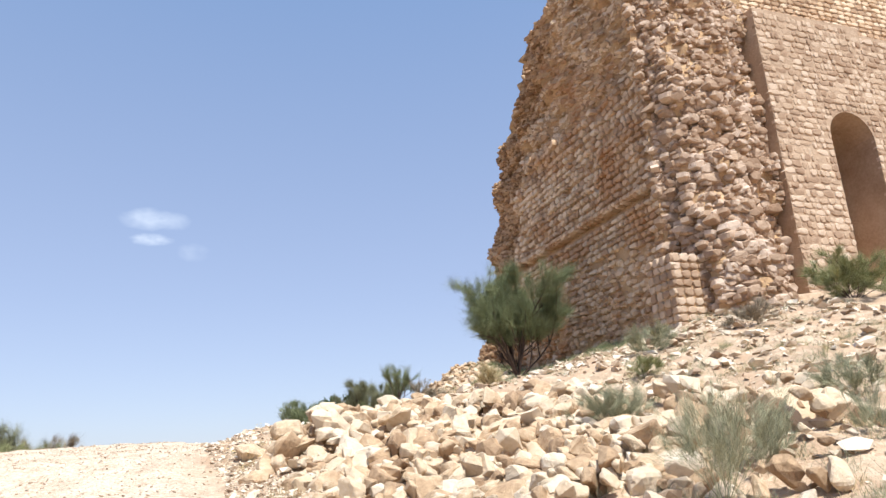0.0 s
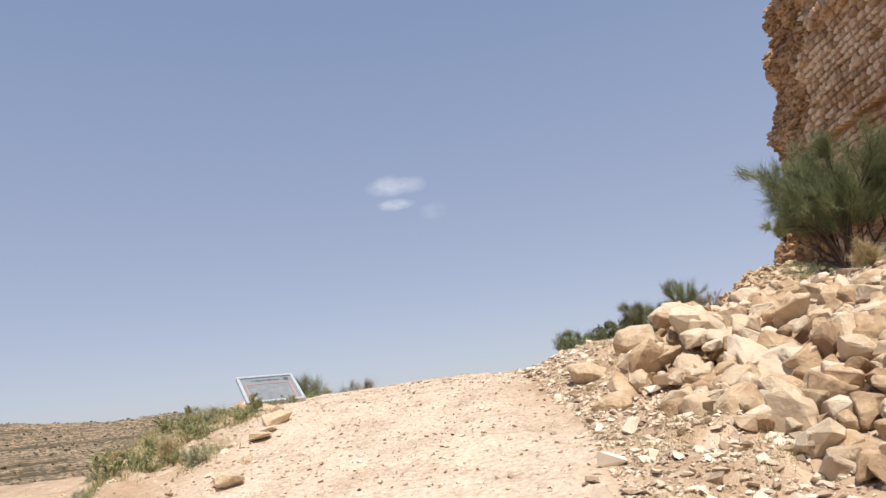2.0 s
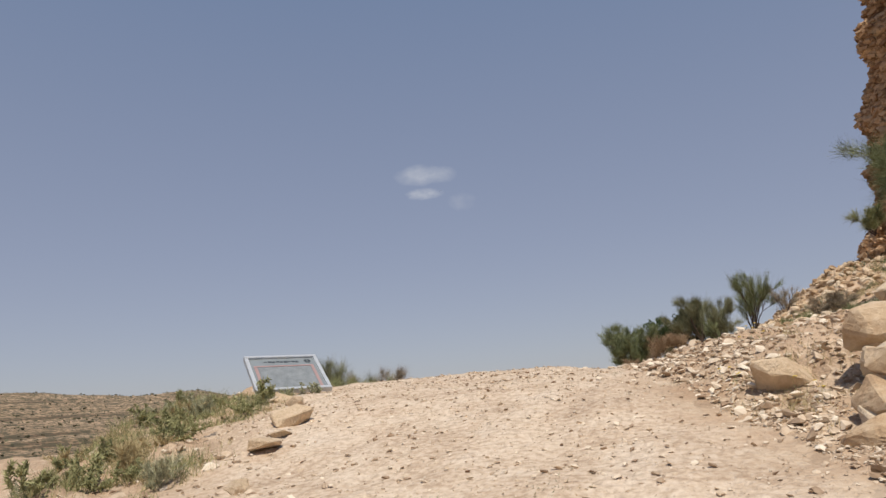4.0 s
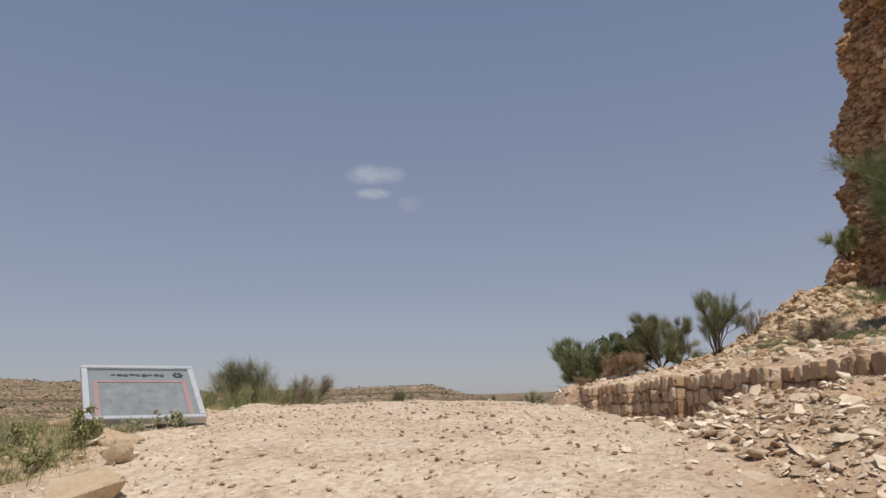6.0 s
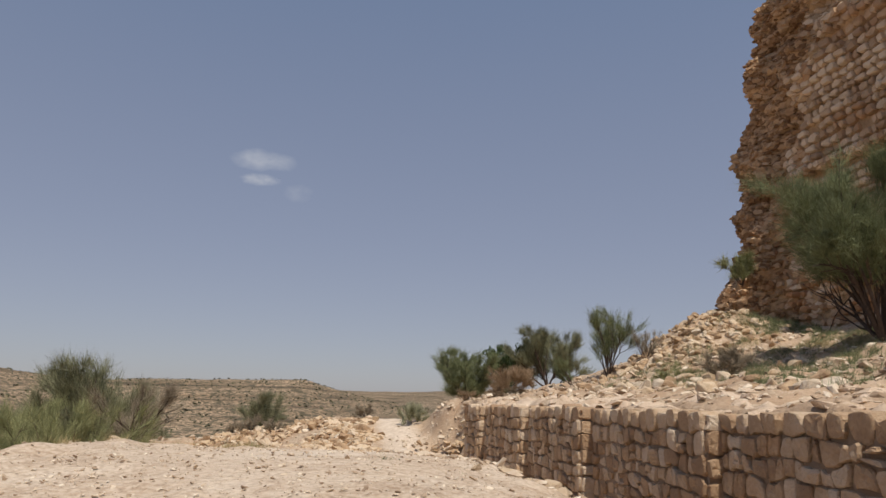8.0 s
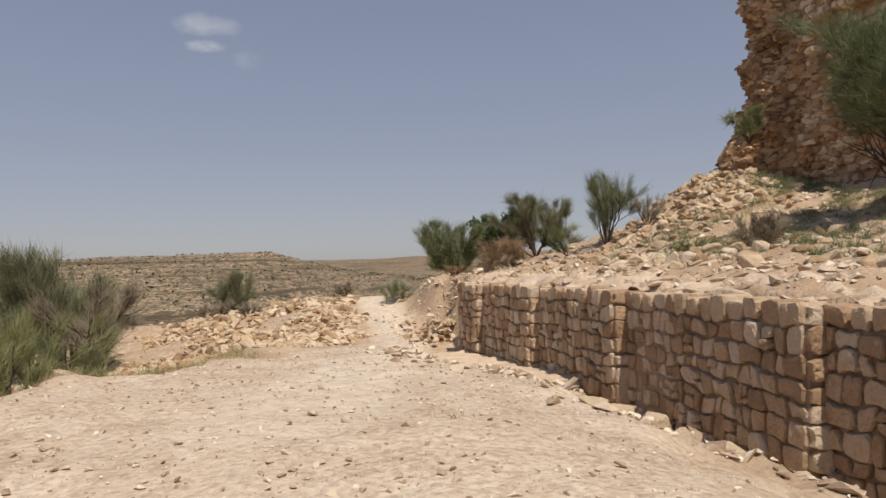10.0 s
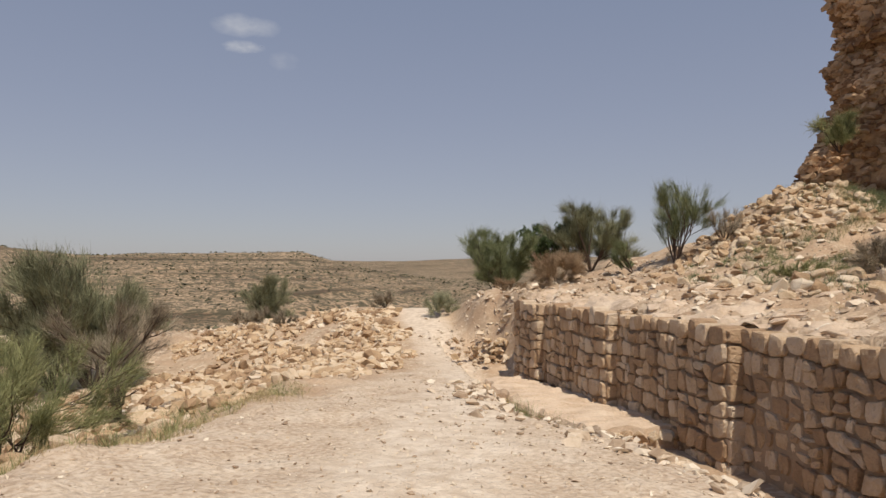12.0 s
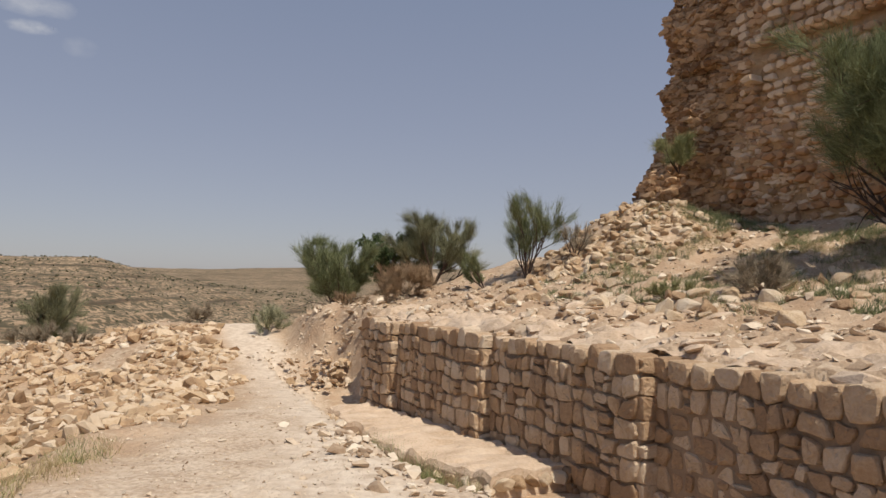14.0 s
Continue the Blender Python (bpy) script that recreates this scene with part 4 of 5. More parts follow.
tagged(ledge, "low flat stone ledge along the foot of the wall", "ledge", kind="structure")
end_stones = []
for k in range(26):
    t = 1.9 + k * 0.33
    wd = float(np.interp(t, (1.8, 3.3, 6, 10.4), (1.2, 1.45, 1.5, 0.95))) - 0.04
    end_stones.append((-6.0 - 0.375 * t - 0.927 * wd + r1.normal() * 0.03, 29.6 + 0.927 * t - 0.375 * wd, 0.60 - 0.04 * t, r1.uniform(0.24, 0.36)))
for k in range(5):
    end_stones.append((-6.68 - 0.24 * k, 31.28 - 0.1 * k, 0.62, r1.uniform(0.28, 0.42)))
pile("ledge_edging", "row of rough stones edging the ledge", end_stones, 30)


# ---- plants ----
def shrub(name, label, x, y, h, r, n, leaf, wood=M_BARK, width=0.012, brush=0.2, lean=(0, 0), stems=6, splay=0.8, tuft=0.3, z=None, fork=(3, 3), up=0.35, category="shrub", lw=0.05, leafy=False, bare=0.0):
    """A broom-like bush: forking limbs from one foot, each tip carrying a brush of thin upright twigs."""
    top = new(name)
    z0 = land1(x, y) - 0.05 if z is None else z
    top.location = (x, y, z0)
    tagged(top, label, category)
    lines, tips = [], []

    def grow(p, d, length, level, stem):
        pts = [p]
        for _ in range(3):
            d = (d + Vector(rng.normal(size=3) * 0.13) + Vector((0, 0, up * 0.12))).normalized()
            pts.append(pts[-1] + d * length / 3)
        lines.append((stem, level, pts))
        if level == len(fork) - 1:
            tips.append((pts[2], pts[3], d))
        if level == len(fork):
            tips.append((pts[1], pts[3], d))
            return
        for _ in range(fork[level]):
            side = Vector(rng.normal(size=3))
            side = (side - d * side.dot(d)).normalized()
            nd = (d + side * rng.uniform(0.4, 1.3) + Vector((0, 0, up * rng.uniform(0.0, 0.9)))).normalized()
            grow(pts[int(rng.integers(1, 4))], nd, length * rng.uniform(0.45, 0.8), level + 1, stem)

    for k in range(stems):
        a = 2 * math.pi * (k + rng.uniform(-0.35, 0.35)) / stems
        tilt = splay * rng.uniform(0.35, 1.0)
        grow(Vector((0, 0, 0)), Vector((math.cos(a) * math.sin(tilt), math.sin(a) * math.sin(tilt), math.cos(tilt))), rng.uniform(0.75, 1.1), 0, k)
    # the skeleton is brought to its true height and spread
    a0, a1 = np.array([t[0] for t in tips]), np.array([t[1] for t in tips])
    wide = np.percentile(np.hypot(a1[:, 0], a1[:, 1]), 95)
    sx, sz = r * (1 - brush * 0.5) / wide, h * (1 - brush * 0.75) / np.percentile(a1[:, 2], 96)

    def fit(p):
        p = np.array(p)
        q = p * (sx, sx, sz)
        q[..., 2] = np.minimum(q[..., 2], h * (1 - brush * 0.6))
        return q + np.array((lean[0], lean[1], 0)) * np.clip(q[..., 2:3] / h, 0, 1)

    keep = a1[:, 2] * sz > h * bare
    a0, a1 = a0[keep], a1[keep]
    limbs = [bmesh.new() for _ in range(stems)]
    for stem, level, pts in lines:
        w = lw * h / 3 * 0.55**level
        tube(limbs[stem], [tuple(fit(p)) for p in pts], [w, w * 0.85, w * 0.7, max(w * 0.5, 0.003)], 5 if level == 0 else 4 if level == 1 else 3)
    for bm in limbs:
        part("limb", bm, wood, top)
    p0, p1 = fit(a0), fit(a1)
    weight = rng.uniform(0.3, 1.0, len(a1))
    pick = rng.choice(len(a1), size=n, p=weight / weight.sum())
    t = rng.random(n)[:, None] ** 0.8
    base = p0[pick] * (1 - t) + p1[pick] * t + rng.normal(size=(n, 3)) * 0.022 * h
    axis_ = p1 - p0
    axis_ /= np.linalg.norm(axis_, axis=1)[:, None]
    away = p1 / (r, r, h)
    axis_ = axis_ + away * 0.35 + np.array((0, 0, up))
    axis_ /= np.linalg.norm(axis_, axis=1)[:, None]
    way = axis_[pick] + rng.normal(size=(n, 3)) * (1.2 if leafy else tuft)
    length = h * brush * rng.uniform(0.45, 1.15, n)
    if n >= 1400:
        v, f = spikes(base, way, length, width * 1.3 * rng.uniform(0.7, 1.3, n))
    else:
        v, f = twigs(base, way, length, width * rng.uniform(0.7, 1.3, n), rng.normal(size=(n, 3)) * h * 0.015)
    part("crown", mesh_np("crown", v, f, leaf), None, top, "mass of small dark leaves" if leafy else "brushes of thin twigs")
    return top


shrub("large_shrub", "big spreading green broom bush against the tower", 1.9, 33.7, 5.2, 2.45, 36000, M_GREEN, width=0.009, brush=0.13, lean=(-0.5, 0), stems=10, fork=(4, 4), splay=1.15, tuft=0.55, lw=0.04, bare=0.4)
shrub("tree", "green broom tree with a spreading ragged crown", -11.0, 48.6, 3.1, 2.3, 16000, M_GREEN, width=0.011, brush=0.16, bare=0.26, stems=9, fork=(4, 4), category="tree", splay=1.0, tuft=0.45)
shrub("tree", "dense dark green broom tree with upright twigs", -7.2, 49.0, 3.1, 2.35, 19000, M_DARKGREEN, width=0.011, brush=0.17, bare=0.24, stems=8, fork=(4, 4), category="tree", splay=1.2, tuft=0.4)
shrub("tree", "small dark tree with rounded glossy leaves", -9.2, 49.6, 2.9, 1.2, 4200, M_LEAF, width=0.06, brush=0.045, stems=6, fork=(4, 4), category="tree", splay=0.6, leafy=True)
shrub("tree", "open grey-green broom tree with bare upright branches", -4.6, 43.2, 2.95, 1.35, 4600, M_GREEN, width=0.008, brush=0.17, stems=7, fork=(3, 3), category="tree", splay=0.7, tuft=0.22, up=0.5, lw=0.035, bare=0.3)
shrub("shrub", "small grey bare-twigged shrub", -3.2, 42.3, 1.35, 0.6, 900, M_GREY, width=0.008, brush=0.25, tuft=0.15, up=0.6)
shrub("shrub", "low green leaning shrub beside the tree", -6.0, 43.2, 1.3, 0.6, 1500, M_GREEN, width=0.009, brush=0.25, lean=(-0.7, 0), stems=4, tuft=0.2)
shrub("dry_bush", "rounded dry pinkish-brown bush", -8.6, 44.0, 1.4, 1.35, 7000, M_DRY, width=0.009, brush=0.3, wood=M_GREY, stems=9, splay=1.25, tuft=0.5, up=0.2, lw=0.02)
shrub("dry_bush", "low dry brown bush", -10.4, 45.2, 0.7, 0.7, 1500, M_DRY, width=0.01, brush=0.3, wood=M_GREY, splay=1.25, tuft=0.5, up=0.2, lw=0.02)
shrub("shrub", "dark brown low shrub on the terrace", -2.0, 33.4, 0.95, 1.0, 3600, M_GREY, width=0.009, brush=0.28, splay=1.2, tuft=0.45, up=0.2, lw=0.03)
shrub("shrub", "low green shrub among fallen stones", -3.1, 35.3, 0.6, 0.7, 1600, M_WEED, width=0.01, brush=0.3, splay=1.2, tuft=0.5)
shrub("shrub", "small green shrub rooted in the tower wall", 0.9, 43.7, 1.5, 0.75, 2600, M_FRESH, width=0.011, brush=0.3, splay=1.1, tuft=0.5, z=7.7)
# beyond the path
shrub("shrub", "dense grey-green broom bush below the path", -23.2, 38.2, 4.7, 2.3, 16000, M_DARKGREEN, width=0.012, brush=0.15, stems=8, fork=(4, 4), splay=0.95, tuft=0.4)
shrub("shrub", "grey-green broom bush with dry twigs", -25.6, 39.4, 4.5, 2.1, 12000, M_DARKGREEN, width=0.012, brush=0.15, stems=7, fork=(4, 4), splay=0.95, tuft=0.4)
shrub("bare_tree", "half-dead grey twiggy tree with black stems", -16.6, 29.8, 2.45, 1.3, 4600, M_GREY, width=0.005, brush=0.15, bare=0.38, stems=3, fork=(4, 4), category="tree", splay=0.6, tuft=0.35, up=0.45, lw=0.06)
shrub("shrub", "spreading yellow-green broom shrub below the path", -15.9, 25.9, 2.15, 1.7, 13000, M_FRESH, width=0.0055, brush=0.17, fork=(4, 4), stems=9, splay=1.15, tuft=0.4, lw=0.03)
shrub("shrub", "yellow-green broom shrub further down the slope", -20.5, 30.0, 2.1, 1.9, 12000, M_FRESH, width=0.009, brush=0.18, fork=(4, 3), stems=8, splay=1.1, tuft=0.4, lw=0.03)
shrub("shrub", "round dark green bush on the valley edge", -27.5, 62.0, 3.9, 1.75, 9000, M_DARKGREEN, width=0.018, brush=0.2, fork=(4, 3), stems=9, splay=0.85, tuft=0.35)
shrub("shrub", "small grey-green shrub beside the path", -13.4, 46.8, 1.1, 0.95, 3000, M_PALE, width=0.011, brush=0.34, splay=1.15, tuft=0.45, lw=0.02)
shrub("shrub", "small grey shrub beyond the path", -16.6, 50.0, 0.9, 0.7, 1400, M_GREY, width=0.012, brush=0.3, splay=1.1, tuft=0.4)
for sx, sy, sh in ((-22.0, 48.0, 0.9), (-20.5, 47.0, 0.8), (-24.5, 52.0, 1.0), (-30.0, 46.0, 1.4), (-33.0, 43.0, 1.6), (-27.5, 35.0, 1.5), (-30.5, 36.5, 1.3), (-35.0, 52.0, 1.4), (-29.0, 31.5, 1.6), (-24.0, 33.0, 1.2), (-26.0, 31.0, 1.4), (-32.0, 39.5, 1.5), (-36.5, 45.5, 1.5), (-27.0, 28.0, 1.3), (-23.5, 29.0, 1.1), (-38.0, 41.0, 1.7), (-44.0, 50.0, 1.8), (-41.0, 56.0, 1.6), (-48.0, 57.0, 2.0), (-52.0, 52.0, 1.9), (-39.0, 60.0, 1.5), (-35.5, 48.0, 1.9), (-40.0, 47.0, 2.0), (-45.0, 62.0, 1.8), (-33.0, 58.0, 1.3), (-50.0, 63.0, 2.2)):
    shrub("shrub", "low grey-green desert shrub on the valley slope", sx, sy, sh, sh * 0.8, 1700, M_GREY if sh < 1.05 else M_DARKGREEN, width=0.016, brush=0.3, splay=1.1, tuft=0.45, fork=(4,), lw=0.03)
# near the stone heap
shrub("shrub", "grey-green feathery shrub above the stone heap", 1.9, 12.9, 0.95, 0.62, 7000, M_PALE, wood=M_PALE, width=0.0034, brush=0.26, stems=10, tuft=0.3, lw=0.012)
shrub("shrub", "tall thin grey-green weed among boulders", 2.4, 9.9, 1.35, 0.75, 3400, M_PALE, wood=M_PALE, width=0.0026, brush=0.2, stems=14, splay=0.6, tuft=0.25, up=0.6, lw=0.01)
shrub("shrub", "pale dry tuft at the heap's upper edge", 0.3, 19.8, 0.7, 0.6, 1800, M_STRAW, width=0.006, brush=0.3, tuft=0.35, wood=M_GREY, lw=0.02)
shrub("shrub", "pale grey-green shrub below the tower", 4.7, 21.4, 0.95, 0.85, 2600, M_PALE, wood=M_PALE, width=0.007, brush=0.3, tuft=0.35, lw=0.02)
shrub("shrub", "dry grey bush below the broken corner", 7.9, 22.4, 0.9, 0.75, 2400, M_GREY, width=0.009, brush=0.3, tuft=0.4, splay=1.1, lw=0.02)
shrub("shrub", "lush green bush at the facade's foot", 12.6, 25.4, 1.8, 1.5, 8000, M_FRESH, width=0.010, brush=0.26, stems=9, splay=1.1, tuft=0.45, lw=0.03)
shrub("shrub", "small green weed clump among stones", 3.6, 17.6, 0.6, 0.5, 1400, M_FRESH, width=0.007, brush=0.3, tuft=0.4, lw=0.02)
for wx, wy in ((3.3, 10.9), (3.6, 11.2), (2.9, 11.8), (4.7, 11.0)):
    shrub("weed", "thin grey-green weed among boulders", wx, wy, 0.75, 0.4, 1500, M_PALE, wood=M_PALE, width=0.003, brush=0.24, stems=7, splay=0.6, tuft=0.25, up=0.6, fork=(3,), lw=0.012, category="weed")
for k in range(30):
    wy = r1.uniform(11.5, 16.4)
    wx = float(np.interp(wy, PATH_Y, PATH_X)) - r1.uniform(2.9, 5.4)
    leaf = (M_WEED, M_PALE, M_WEED, M_STRAW)[k % 4]
    shrub("weed", ("bright green leafy weed", "dull grey-green weed", "bright green leafy weed", "dry straw-coloured weed")[k % 4] + " on the path's shoulder", wx, wy, r1.uniform(0.22, 0.45), r1.uniform(0.18, 0.32), 700, leaf, wood=leaf, width=0.014 if k % 2 == 0 else 0.006, brush=0.14 if k % 2 == 0 else 0.28, tuft=0.5, stems=6, fork=(3,), lw=0.02, category="weed", leafy=k % 2 == 0)
shrub("shrub", "grey weed clump behind the boulders", 5.6, 13.0, 0.8, 0.7, 2000, M_PALE, wood=M_PALE, width=0.005, brush=0.3, tuft=0.35, lw=0.015)


for wx, wy in ((-10.75, 16.75), (-10.95, 16.5), (-11.2, 16.35), (-10.5, 17.05)):
    shrub("weed", "grey-green leafy weed at the board's foot", wx, wy, 0.26, 0.24, 700, M_PALE, wood=M_PALE, width=0.016, brush=0.14, stems=6, fork=(3,), lw=0.02, category="weed", leafy=True)


# ---- information board ----
sign = new("information_board")
tagged(sign, "tilted grey-framed information panel with faded map", "sign")
sign.matrix_world = Matrix.Translation((-11.19, 17.28, 2.31)) @ Matrix(((0.62, -0.78 * 0.83, 0.78 * 0.55), (0.78, 0.62 * 0.83, -0.62 * 0.55), (0, 0.55, 0.83))).to_4x4()
SW, SH = 1.2, 1.08


def slat(name, x0, x1, y0, y1, z0, z1, mat, label="", bevel=0.006):
    bm = bmesh.new()
    box(bm, x0, x1, y0, y1, z0, z1, bevel)
    return part(name, bm, mat, sign, label)


slat("panel", -SW / 2 + 0.02, SW / 2 - 0.02, -SH / 2 + 0.02, SH / 2 - 0.02, -0.02, 0.0, M_PANEL, "faded grey printed panel", 0.0)
for y0 in (-SH / 2, SH / 2 - 0.06):
    slat("frame_bar", -SW / 2, SW / 2, y0, y0 + 0.06, -0.05, 0.035, M_METAL, "grey metal frame")
for x0 in (-SW / 2, SW / 2 - 0.06):
    slat("frame_bar", x0, x0 + 0.06, -SH / 2 + 0.062, SH / 2 - 0.062, -0.05, 0.033, M_METAL, "grey metal frame")
slat("map_print", -0.42, 0.42, -0.46, 0.2, 0.002, 0.006, M_MAP, "grey faded site map", 0.0)
slat("red_band", -0.49, 0.49, 0.215, 0.25, 0.002, 0.006, M_REDBAND, "faded red border", 0.0)
slat("red_band", -0.49, -0.44, -0.46, 0.213, 0.002, 0.006, M_REDBAND, "faded red border", 0.0)
slat("red_band", 0.44, 0.49, -0.46, 0.213, 0.002, 0.006, M_REDBAND, "faded red border", 0.0)
for k in range(9):
    slat("title_mark", -0.3 + 0.065 * k, -0.3 + 0.065 * k + 0.045 + 0.012 * (k % 2), 0.36 - 0.012 * (k % 3), 0.385 + 0.008 * (k % 2), 0.002, 0.005, M_INK, "", 0.0)
bm = bmesh.new()
for a in range(6):
    t = a * math.pi / 3
    bmesh.ops.create_cone(bm, cap_ends=True, segments=8, radius1=0.02, radius2=0.02, depth=0.004, matrix=Matrix.Translation((0.42 + 0.04 * math.cos(t), 0.37 + 0.04 * math.sin(t), 0.005)))
part("emblem", bm, M_INK, sign, "dark round emblem")
for x0 in (-0.4, 0.34):
    bm = bmesh.new()
    foot = sign.matrix_world.to_3x3().inverted() @ Vector((0, 0, -1))
    tube(bm, [Vector((x0, -0.3, -0.04)), Vector((x0, -0.3, -0.04)) + foot * 0.75], [0.035, 0.035], 6)
    part("leg", bm, M_STEEL, sign, "brown steel leg")


# ---- clouds ----
def cloud(x, y, z, w, h, seed, thick=0.75):
    m = bpy.data.materials.new("cloud_vapour")
    m.use_nodes = True
    n, l = m.node_tree.nodes, m.node_tree.links
    n.clear()
    co = n.new("ShaderNodeTexCoord")
    mp = n.new("ShaderNodeMapping")
    mp.inputs["Location"].default_value, mp.inputs["Scale"].default_value = (-1, -1, 0), (2, 2, 1)
    l.new(co.outputs["Generated"], mp.inputs["Vector"])
    gr = n.new("ShaderNodeTexGradient")
    gr.gradient_type = "SPHERICAL"
    l.new(mp.outputs[0], gr.inputs["Vector"])
    no = n.new("ShaderNodeTexNoise")
    no.inputs["Scale"].default_value, no.inputs["Detail"].default_value = 3.0, 6
    no2 = n.new("ShaderNodeMapping")
    no2.inputs["Location"].default_value, no2.inputs["Scale"].default_value = (seed, seed, 0), (w / h * 0.6, 1, 1)
    l.new(co.outputs["Generated"], no2.inputs["Vector"])
    l.new(no2.outputs[0], no.inputs["Vector"])
    ma = n.new("ShaderNodeMath")
    ma.operation = "MULTIPLY"
    l.new(gr.outputs["Fac"], ma.inputs[0])
    l.new(no.outputs["Fac"], ma.inputs[1])
    mr = n.new("ShaderNodeMapRange")
    mr.inputs["From Min"].default_value, mr.inputs["From Max"].default_value = 0.08, 0.42
    mr.inputs["To Max"].default_value = thick
    l.new(ma.outputs[0], mr.inputs["Value"])
    tr, em, mx, out = n.new("ShaderNodeBsdfTransparent"), n.new("ShaderNodeEmission"), n.new("ShaderNodeMixShader"), n.new("ShaderNodeOutputMaterial")
    em.inputs["Color"].default_value, em.inputs["Strength"].default_value = (0.9, 0.93, 1, 1), 0.62
    l.new(mr.outputs[0], mx.inputs[0])
    l.new(tr.outputs[0], mx.inputs[1])
    l.new(em.outputs[0], mx.inputs[2])
    l.new(mx.outputs[0], out.inputs["Surface"])
    me = mesh_np("cloud", [(-w / 2, -h / 2, 0), (w / 2, -h / 2, 0), (w / 2, h / 2, 0), (-w / 2, h / 2, 0)], [(0, 1, 2, 3)], m)
    ob = new("cloud", me)
    ob.matrix_world = look((x, y, z), (-5, 10, 2)) @ pose(0, 0, 0, 0, 180, 0)
    return tagged(ob, "small thin white cloud in the hazy sky", "cloud", kind="structure")


cloud(-1584, 3375, 1257, 520, 190, 1.0)
cloud(-1600, 3375, 1148, 350, 105, 5.0)
cloud(-1385, 3400, 1072, 240, 150, 9.0, 0.3)


# ---- loose gravel, hill scrub and grass ----
placed = []
for _ in range(24000):
    y = r1.uniform(5, 44) if r1.random() < 0.45 else r1.uniform(9, 20)
    xc = float(np.interp(y, PATH_Y, PATH_X))
    x = xc + r1.normal() * 3.2
    g = min(0.012 + abs(r1.normal()) ** 2.3 * 0.012, 0.075)
    placed.append((x, y, g))
for _ in range(5600):
    x, y = r1.uniform(-3.5, 12), r1.uniform(7, 30)
    placed.append((x, y, min(0.03 + abs(r1.normal()) ** 2 * 0.085, 0.65) * (0.26 if x < -0.5 and y > 13.5 else 1.0)))
for _ in range(1300):
    placed.append((r1.uniform(2.5, 12), r1.uniform(11, 28), min(0.1 + abs(r1.normal()) ** 1.6 * 0.12, 0.6)))
for _ in range(9000):
    y = r1.uniform(11, 30)
    placed.append((float(np.interp(y, PATH_Y, PATH_X)) + r1.uniform(-3.2, 3.2), y, min(0.012 + abs(r1.normal()) ** 2 * 0.012, 0.06)))
for _ in range(7500):
    v, q = r1.uniform(-4, 24), 0.5 + abs(r1.normal()) * 4.6
    x, y = -9.9 + 0.375 * v + 0.927 * q, 40.2 - 0.927 * v + 0.375 * q
    placed.append((x, y, min(0.025 + abs(r1.normal()) ** 2 * 0.06, 0.42)))
for _ in range(14000):
    y = r1.uniform(10, 17.5)
    x = float(np.interp(y, PATH_Y, PATH_X)) + 2.2 + abs(r1.normal()) * 1.3
    placed.append((x, y, min(0.018 + abs(r1.normal()) ** 2.1 * 0.02, 0.17)))
for _ in range(2600):
    y = r1.uniform(30, 62)
    x = float(np.interp(y, PATH_Y, PATH_X)) - 2 - r1.random() * 22
    placed.append((x, y, min(0.06 + abs(r1.normal()) ** 1.5 * 0.12, 0.6)))
for _ in range(900):
    placed.append((-11.2 + r1.normal() * 1.1, 43.4 + r1.normal() * 1.3, min(0.04 + abs(r1.normal()) ** 1.6 * 0.06, 0.3)))
for _ in range(900):
    y = r1.uniform(9, 20)
    x = float(np.interp(y, PATH_Y, PATH_X)) - 2.4 - r1.random() * 4
    placed.append((x, y, min(0.03 + abs(r1.normal()) ** 1.6 * 0.05, 0.28)))
for _ in range(1100):
    y = r1.uniform(30, 43)
    x = 5.6 - 0.405 * (y - 32) - abs(r1.normal()) * 2.3
    placed.append((x, y, min(0.04 + abs(r1.normal()) ** 1.7 * 0.08, 0.42)))
for _ in range(3400):
    y = r1.uniform(18, 31)
    q = float(np.interp(y, (17, 19, 21, 22, 23.5, 25, 28, 32), (-1.9, -2.1, -2.4, -2.9, -3.4, -3.7, -4.2, -3.9))) + 0.5 + r1.normal() * 0.55
    x = WALL_A[0] + (q - (y - WALL_A[1]) * WALL_N[1]) / WALL_N[0]
    placed.append((x, y, min(0.025 + abs(r1.normal()) ** 1.8 * 0.05, 0.34)))
for _ in range(230):
    y = r1.uniform(8, 34)
    placed.append((float(np.interp(y, PATH_Y, PATH_X)) + r1.normal() * 2.2, y, r1.uniform(0.04, 0.12)))
px, py = np.array([p[0] for p in placed]), np.array([p[1] for p in placed])
pz = land(px, py)
chips = [(int(r1.integers(8)) + (8 if g > 0.07 else 0), turned(x, y, z + g * 0.12, g, g * 0.8, g * 0.6, r1, 0.3)) for (x, y, g), z in zip(placed, pz) if not (-0.8 < behind_wall(x, y) < 0.6 and 20 < y < 41)]
tagged(new("gravel", joined("gravel", CRUMBS + CHIPS, chips, M_GRAVEL)), "loose stones and gravel on the path and bank", "gravel", kind="stuff")

n = 15000
ra = np.radians(r1.uniform(-85, 25, n))
rd = 95 + 620 * r1.random(n) ** 1.2
hx, hy = -9 + rd * np.sin(ra), 18 + rd * np.cos(ra)
hz = land(hx, hy)
scrub = []
for x, y, z, d in zip(hx, hy, hz, rd):
    g = (0.3 + 0.85 * r1.random() ** 2) * (1 + d / 600)
    scrub.append((int(r1.integers(8)), turned(x, y, z + g * 0.25, g, g, g * 0.9, r1, 0.2)))
tagged(new("hill_scrub", joined("hill_scrub", CRUMBS, scrub, M_SCRUB)), "scattered dark scrub on the far hills", "scrub", kind="stuff")


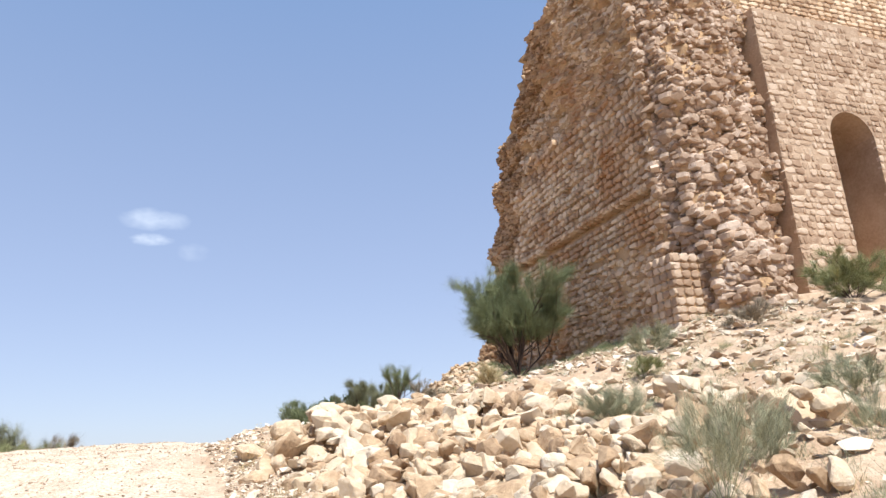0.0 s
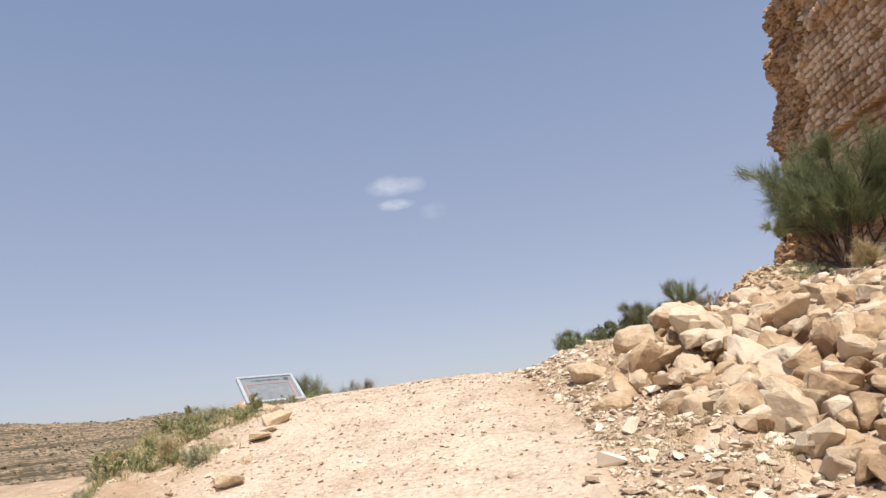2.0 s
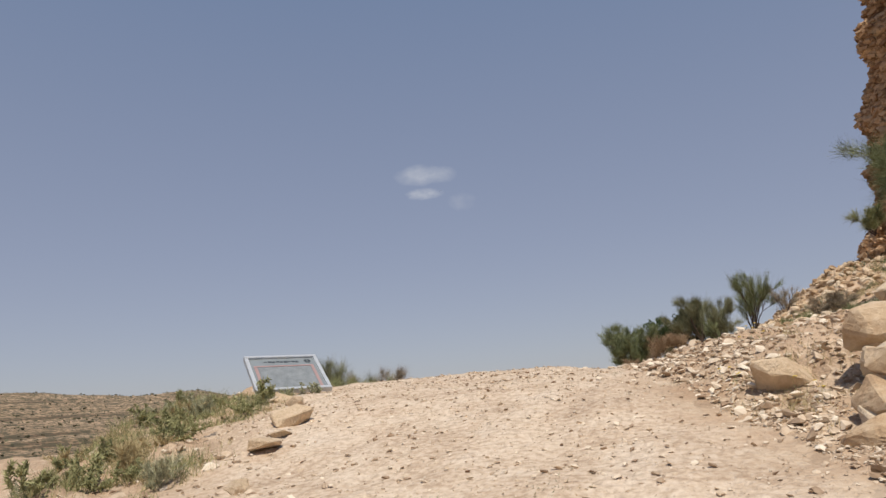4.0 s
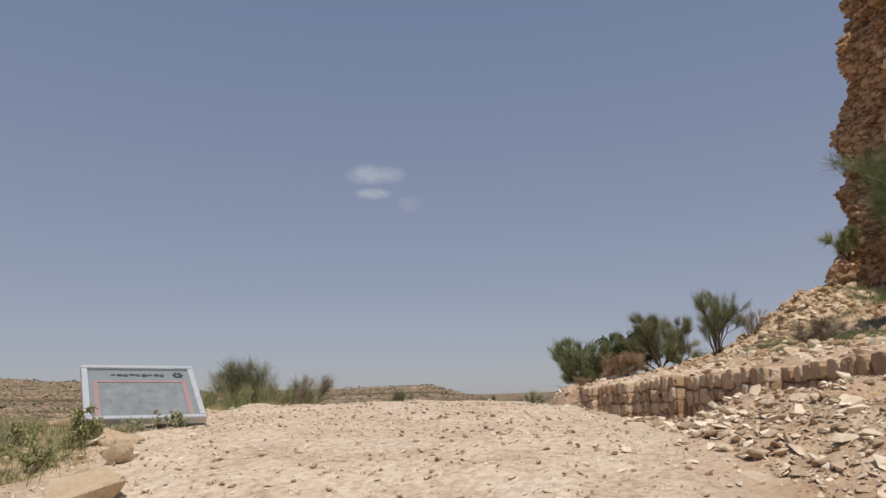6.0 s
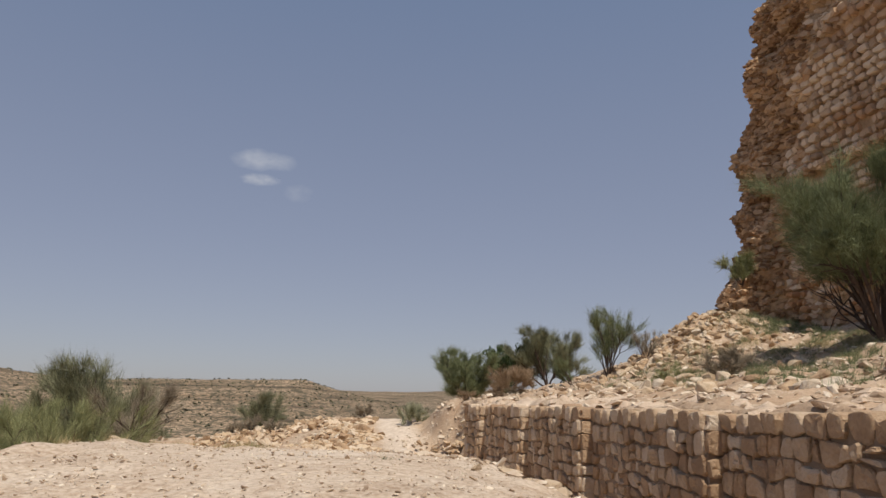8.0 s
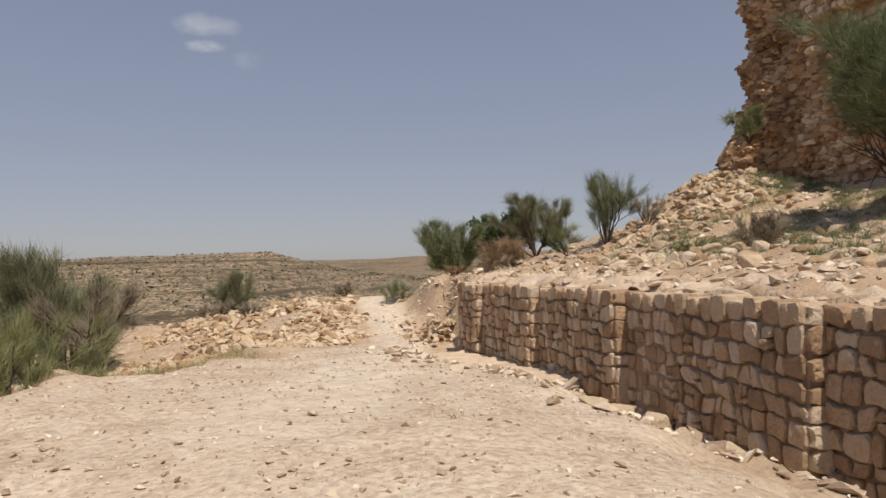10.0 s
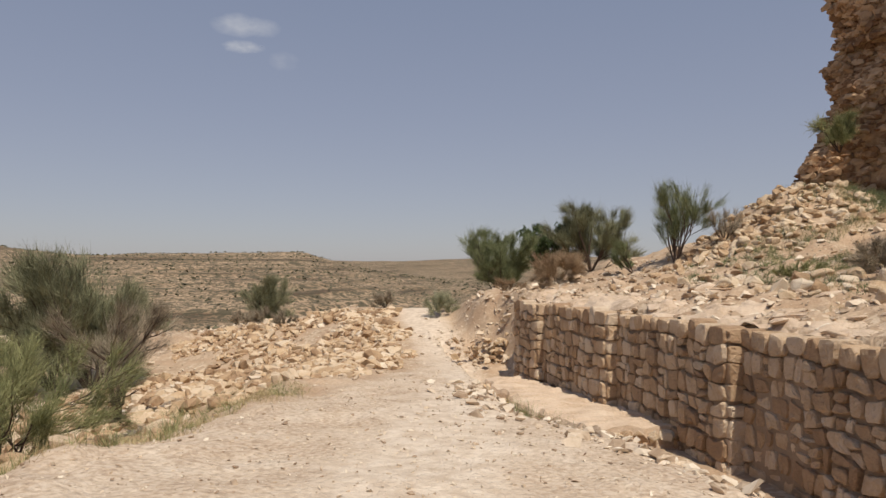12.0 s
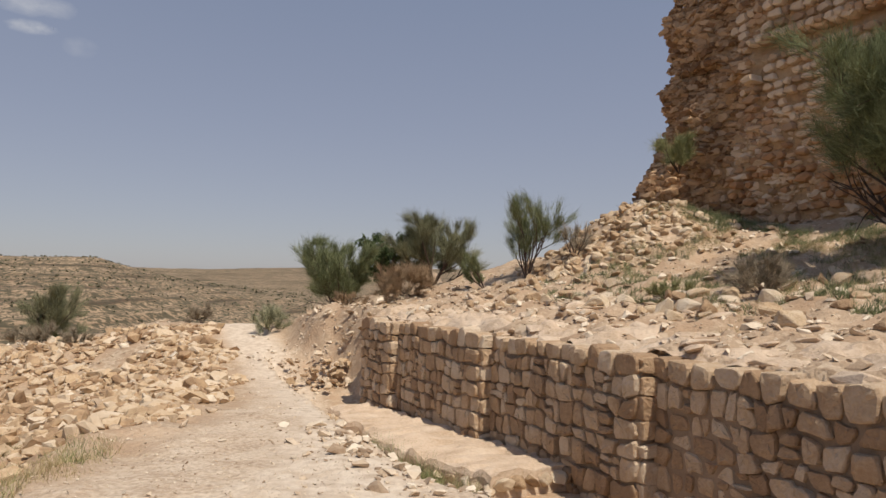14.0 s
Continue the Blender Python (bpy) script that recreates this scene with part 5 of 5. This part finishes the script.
def tufts(name, label, spots, leaf, h, width, per):
    spots = np.array(spots)
    spots = spots[lattice(spots[:, 0] * 1.3, spots[:, 1] * 1.3, 23) > -0.15]
    base = np.repeat(spots, per, 0)
    n = len(base)
    h = h * np.repeat(rng.uniform(0.45, 1.35, len(spots)), per)
    base = base + rng.normal(size=(n, 2)) * np.repeat(rng.uniform(0.04, 0.13, len(spots)), per)[:, None]
    z = land(base[:, 0], base[:, 1]) - 0.01
    way = np.stack([rng.normal(size=n) * 0.5, rng.normal(size=n) * 0.5, np.ones(n)], 1)
    v, f = spikes(np.column_stack([base, z]), way, h * rng.uniform(0.4, 1.2, n), width)
    return tagged(new(name, mesh_np(name, v, f, leaf)), label, "grass", kind="stuff")


def strip(n, y0, y1, u0, u1):
    y = r1.uniform(y0, y1, n)
    return np.column_stack([np.interp(y, PATH_Y, PATH_X) + r1.uniform(u0, u1, n), y])


tufts("green_weeds", "green weeds on the slope below the path", np.concatenate([strip(460, 10.5, 17.0, -5.9, -2.9), strip(240, 20, 30, -6.5, -2.8), np.column_stack([r1.uniform(-3, 2, 160), r1.uniform(33, 41, 160)]), np.column_stack([r1.uniform(2, 12, 260), r1.uniform(9, 28, 260)])]), M_WEED, 0.22, 0.008, 26)
tufts("dry_grass", "dry straw grass along the path edges", np.concatenate([strip(520, 9, 18, -6.2, -2.7), strip(420, 19, 30, -4.6, -2.6), strip(120, 8, 16, 2.3, 4.2), strip(260, 5, 40, 8, 16), np.column_stack([r1.uniform(0, 12, 1500), r1.uniform(8, 30, 1500)]), np.column_stack([r1.uniform(-4, 1.5, 500), r1.uniform(31, 41, 500)])]), M_STRAW, 0.16, 0.006, 20)
slope_y = r1.uniform(27, 41, 700)
tufts("terrace_grass", "dark low grass on the terrace below the tower", np.column_stack([9.0 - 0.3 * slope_y + r1.uniform(-2.6, 2.2, 700), slope_y]), M_GREEN, 0.22, 0.013, 24)


foot_y = r1.uniform(30, 43, 900)
foot_x = 6.0 - 0.405 * (foot_y - 32) - np.abs(r1.normal(size=900)) * 1.8
tufts("foot_weeds", "mixed green grass on the earth below the tower", np.column_stack([foot_x, foot_y]), M_GREEN, 0.24, 0.011, 22)
tufts("foot_straw", "straw grass on the earth below the tower", np.column_stack([foot_x - r1.random(900) * 2.5, foot_y + 0.3]), M_STRAW, 0.2, 0.01, 14)


def flowers(x, y, n):
    top = new("wildflower")
    top.location = (x, y, land1(x, y))
    tagged(top, "small yellow-flowered weed on the stony bank", "flower", "wildflowers")
    base = rng.normal(size=(n, 3)) * (0.08, 0.08, 0)
    way = rng.normal(size=(n, 3)) * 0.3 + np.array((0, 0, 1))
    v, f = twigs(base, way, rng.uniform(0.08, 0.2, n), 0.004, rng.normal(size=(n, 3)) * 0.02)
    part("foliage", mesh_np("foliage", v, f, M_FRESH), None, top)["kind"] = "stuff"
    bm = bmesh.new()
    for k in range(n):
        p = v[7 * k + 6]
        for t in range(5):
            a = t * 1.257
            bmesh.ops.create_icosphere(bm, subdivisions=1, radius=0.008, matrix=Matrix.LocRotScale((p[0] + 0.009 * math.cos(a), p[1] + 0.009 * math.sin(a), p[2]), None, (1, 1, 0.5)))
    part("blossom", bm, M_YELLOW, top, "yellow petals")["kind"] = "stuff"
    return top


for fx, fy, fn in ((-2.9, 15.7, 14), (-3.2, 15.4, 9), (-4.3, 15.9, 5), (-3.9, 14.4, 5), (-4.5, 14.9, 4)):
    flowers(fx, fy, fn)
tufts("slope_weeds", "pale grey-green tufts over the stony slope", np.column_stack([r1.uniform(0.5, 12, 1000), r1.uniform(9.5, 29, 1000)]), M_PALE, 0.3, 0.006, 22)
tufts("path_weeds", "small dark weeds dotted over the path", strip(34, 11, 22, -3.4, 2.4), M_GREEN, 0.035, 0.006, 30)
run_s, run_w = r1.uniform(1.9, 6.0, 110), 1.45 + r1.random(110) * 0.5
tufts("ledge_weeds", "green weeds along the stone ledge", np.column_stack([-6.0 - 0.375 * run_s - 0.927 * run_w, 29.6 + 0.927 * run_s - 0.375 * run_w]), M_FRESH, 0.42, 0.010, 30)
belt = r1.uniform(0, 17, 420)
tufts("foot_grass", "dark green grass along the tower's foot", np.column_stack([7.6 - 0.375 * belt + r1.normal(size=420) * 0.6 - 0.6, 30.0 + 0.927 * belt + r1.normal(size=420) * 0.4]), M_GREEN, 0.3, 0.012, 22)
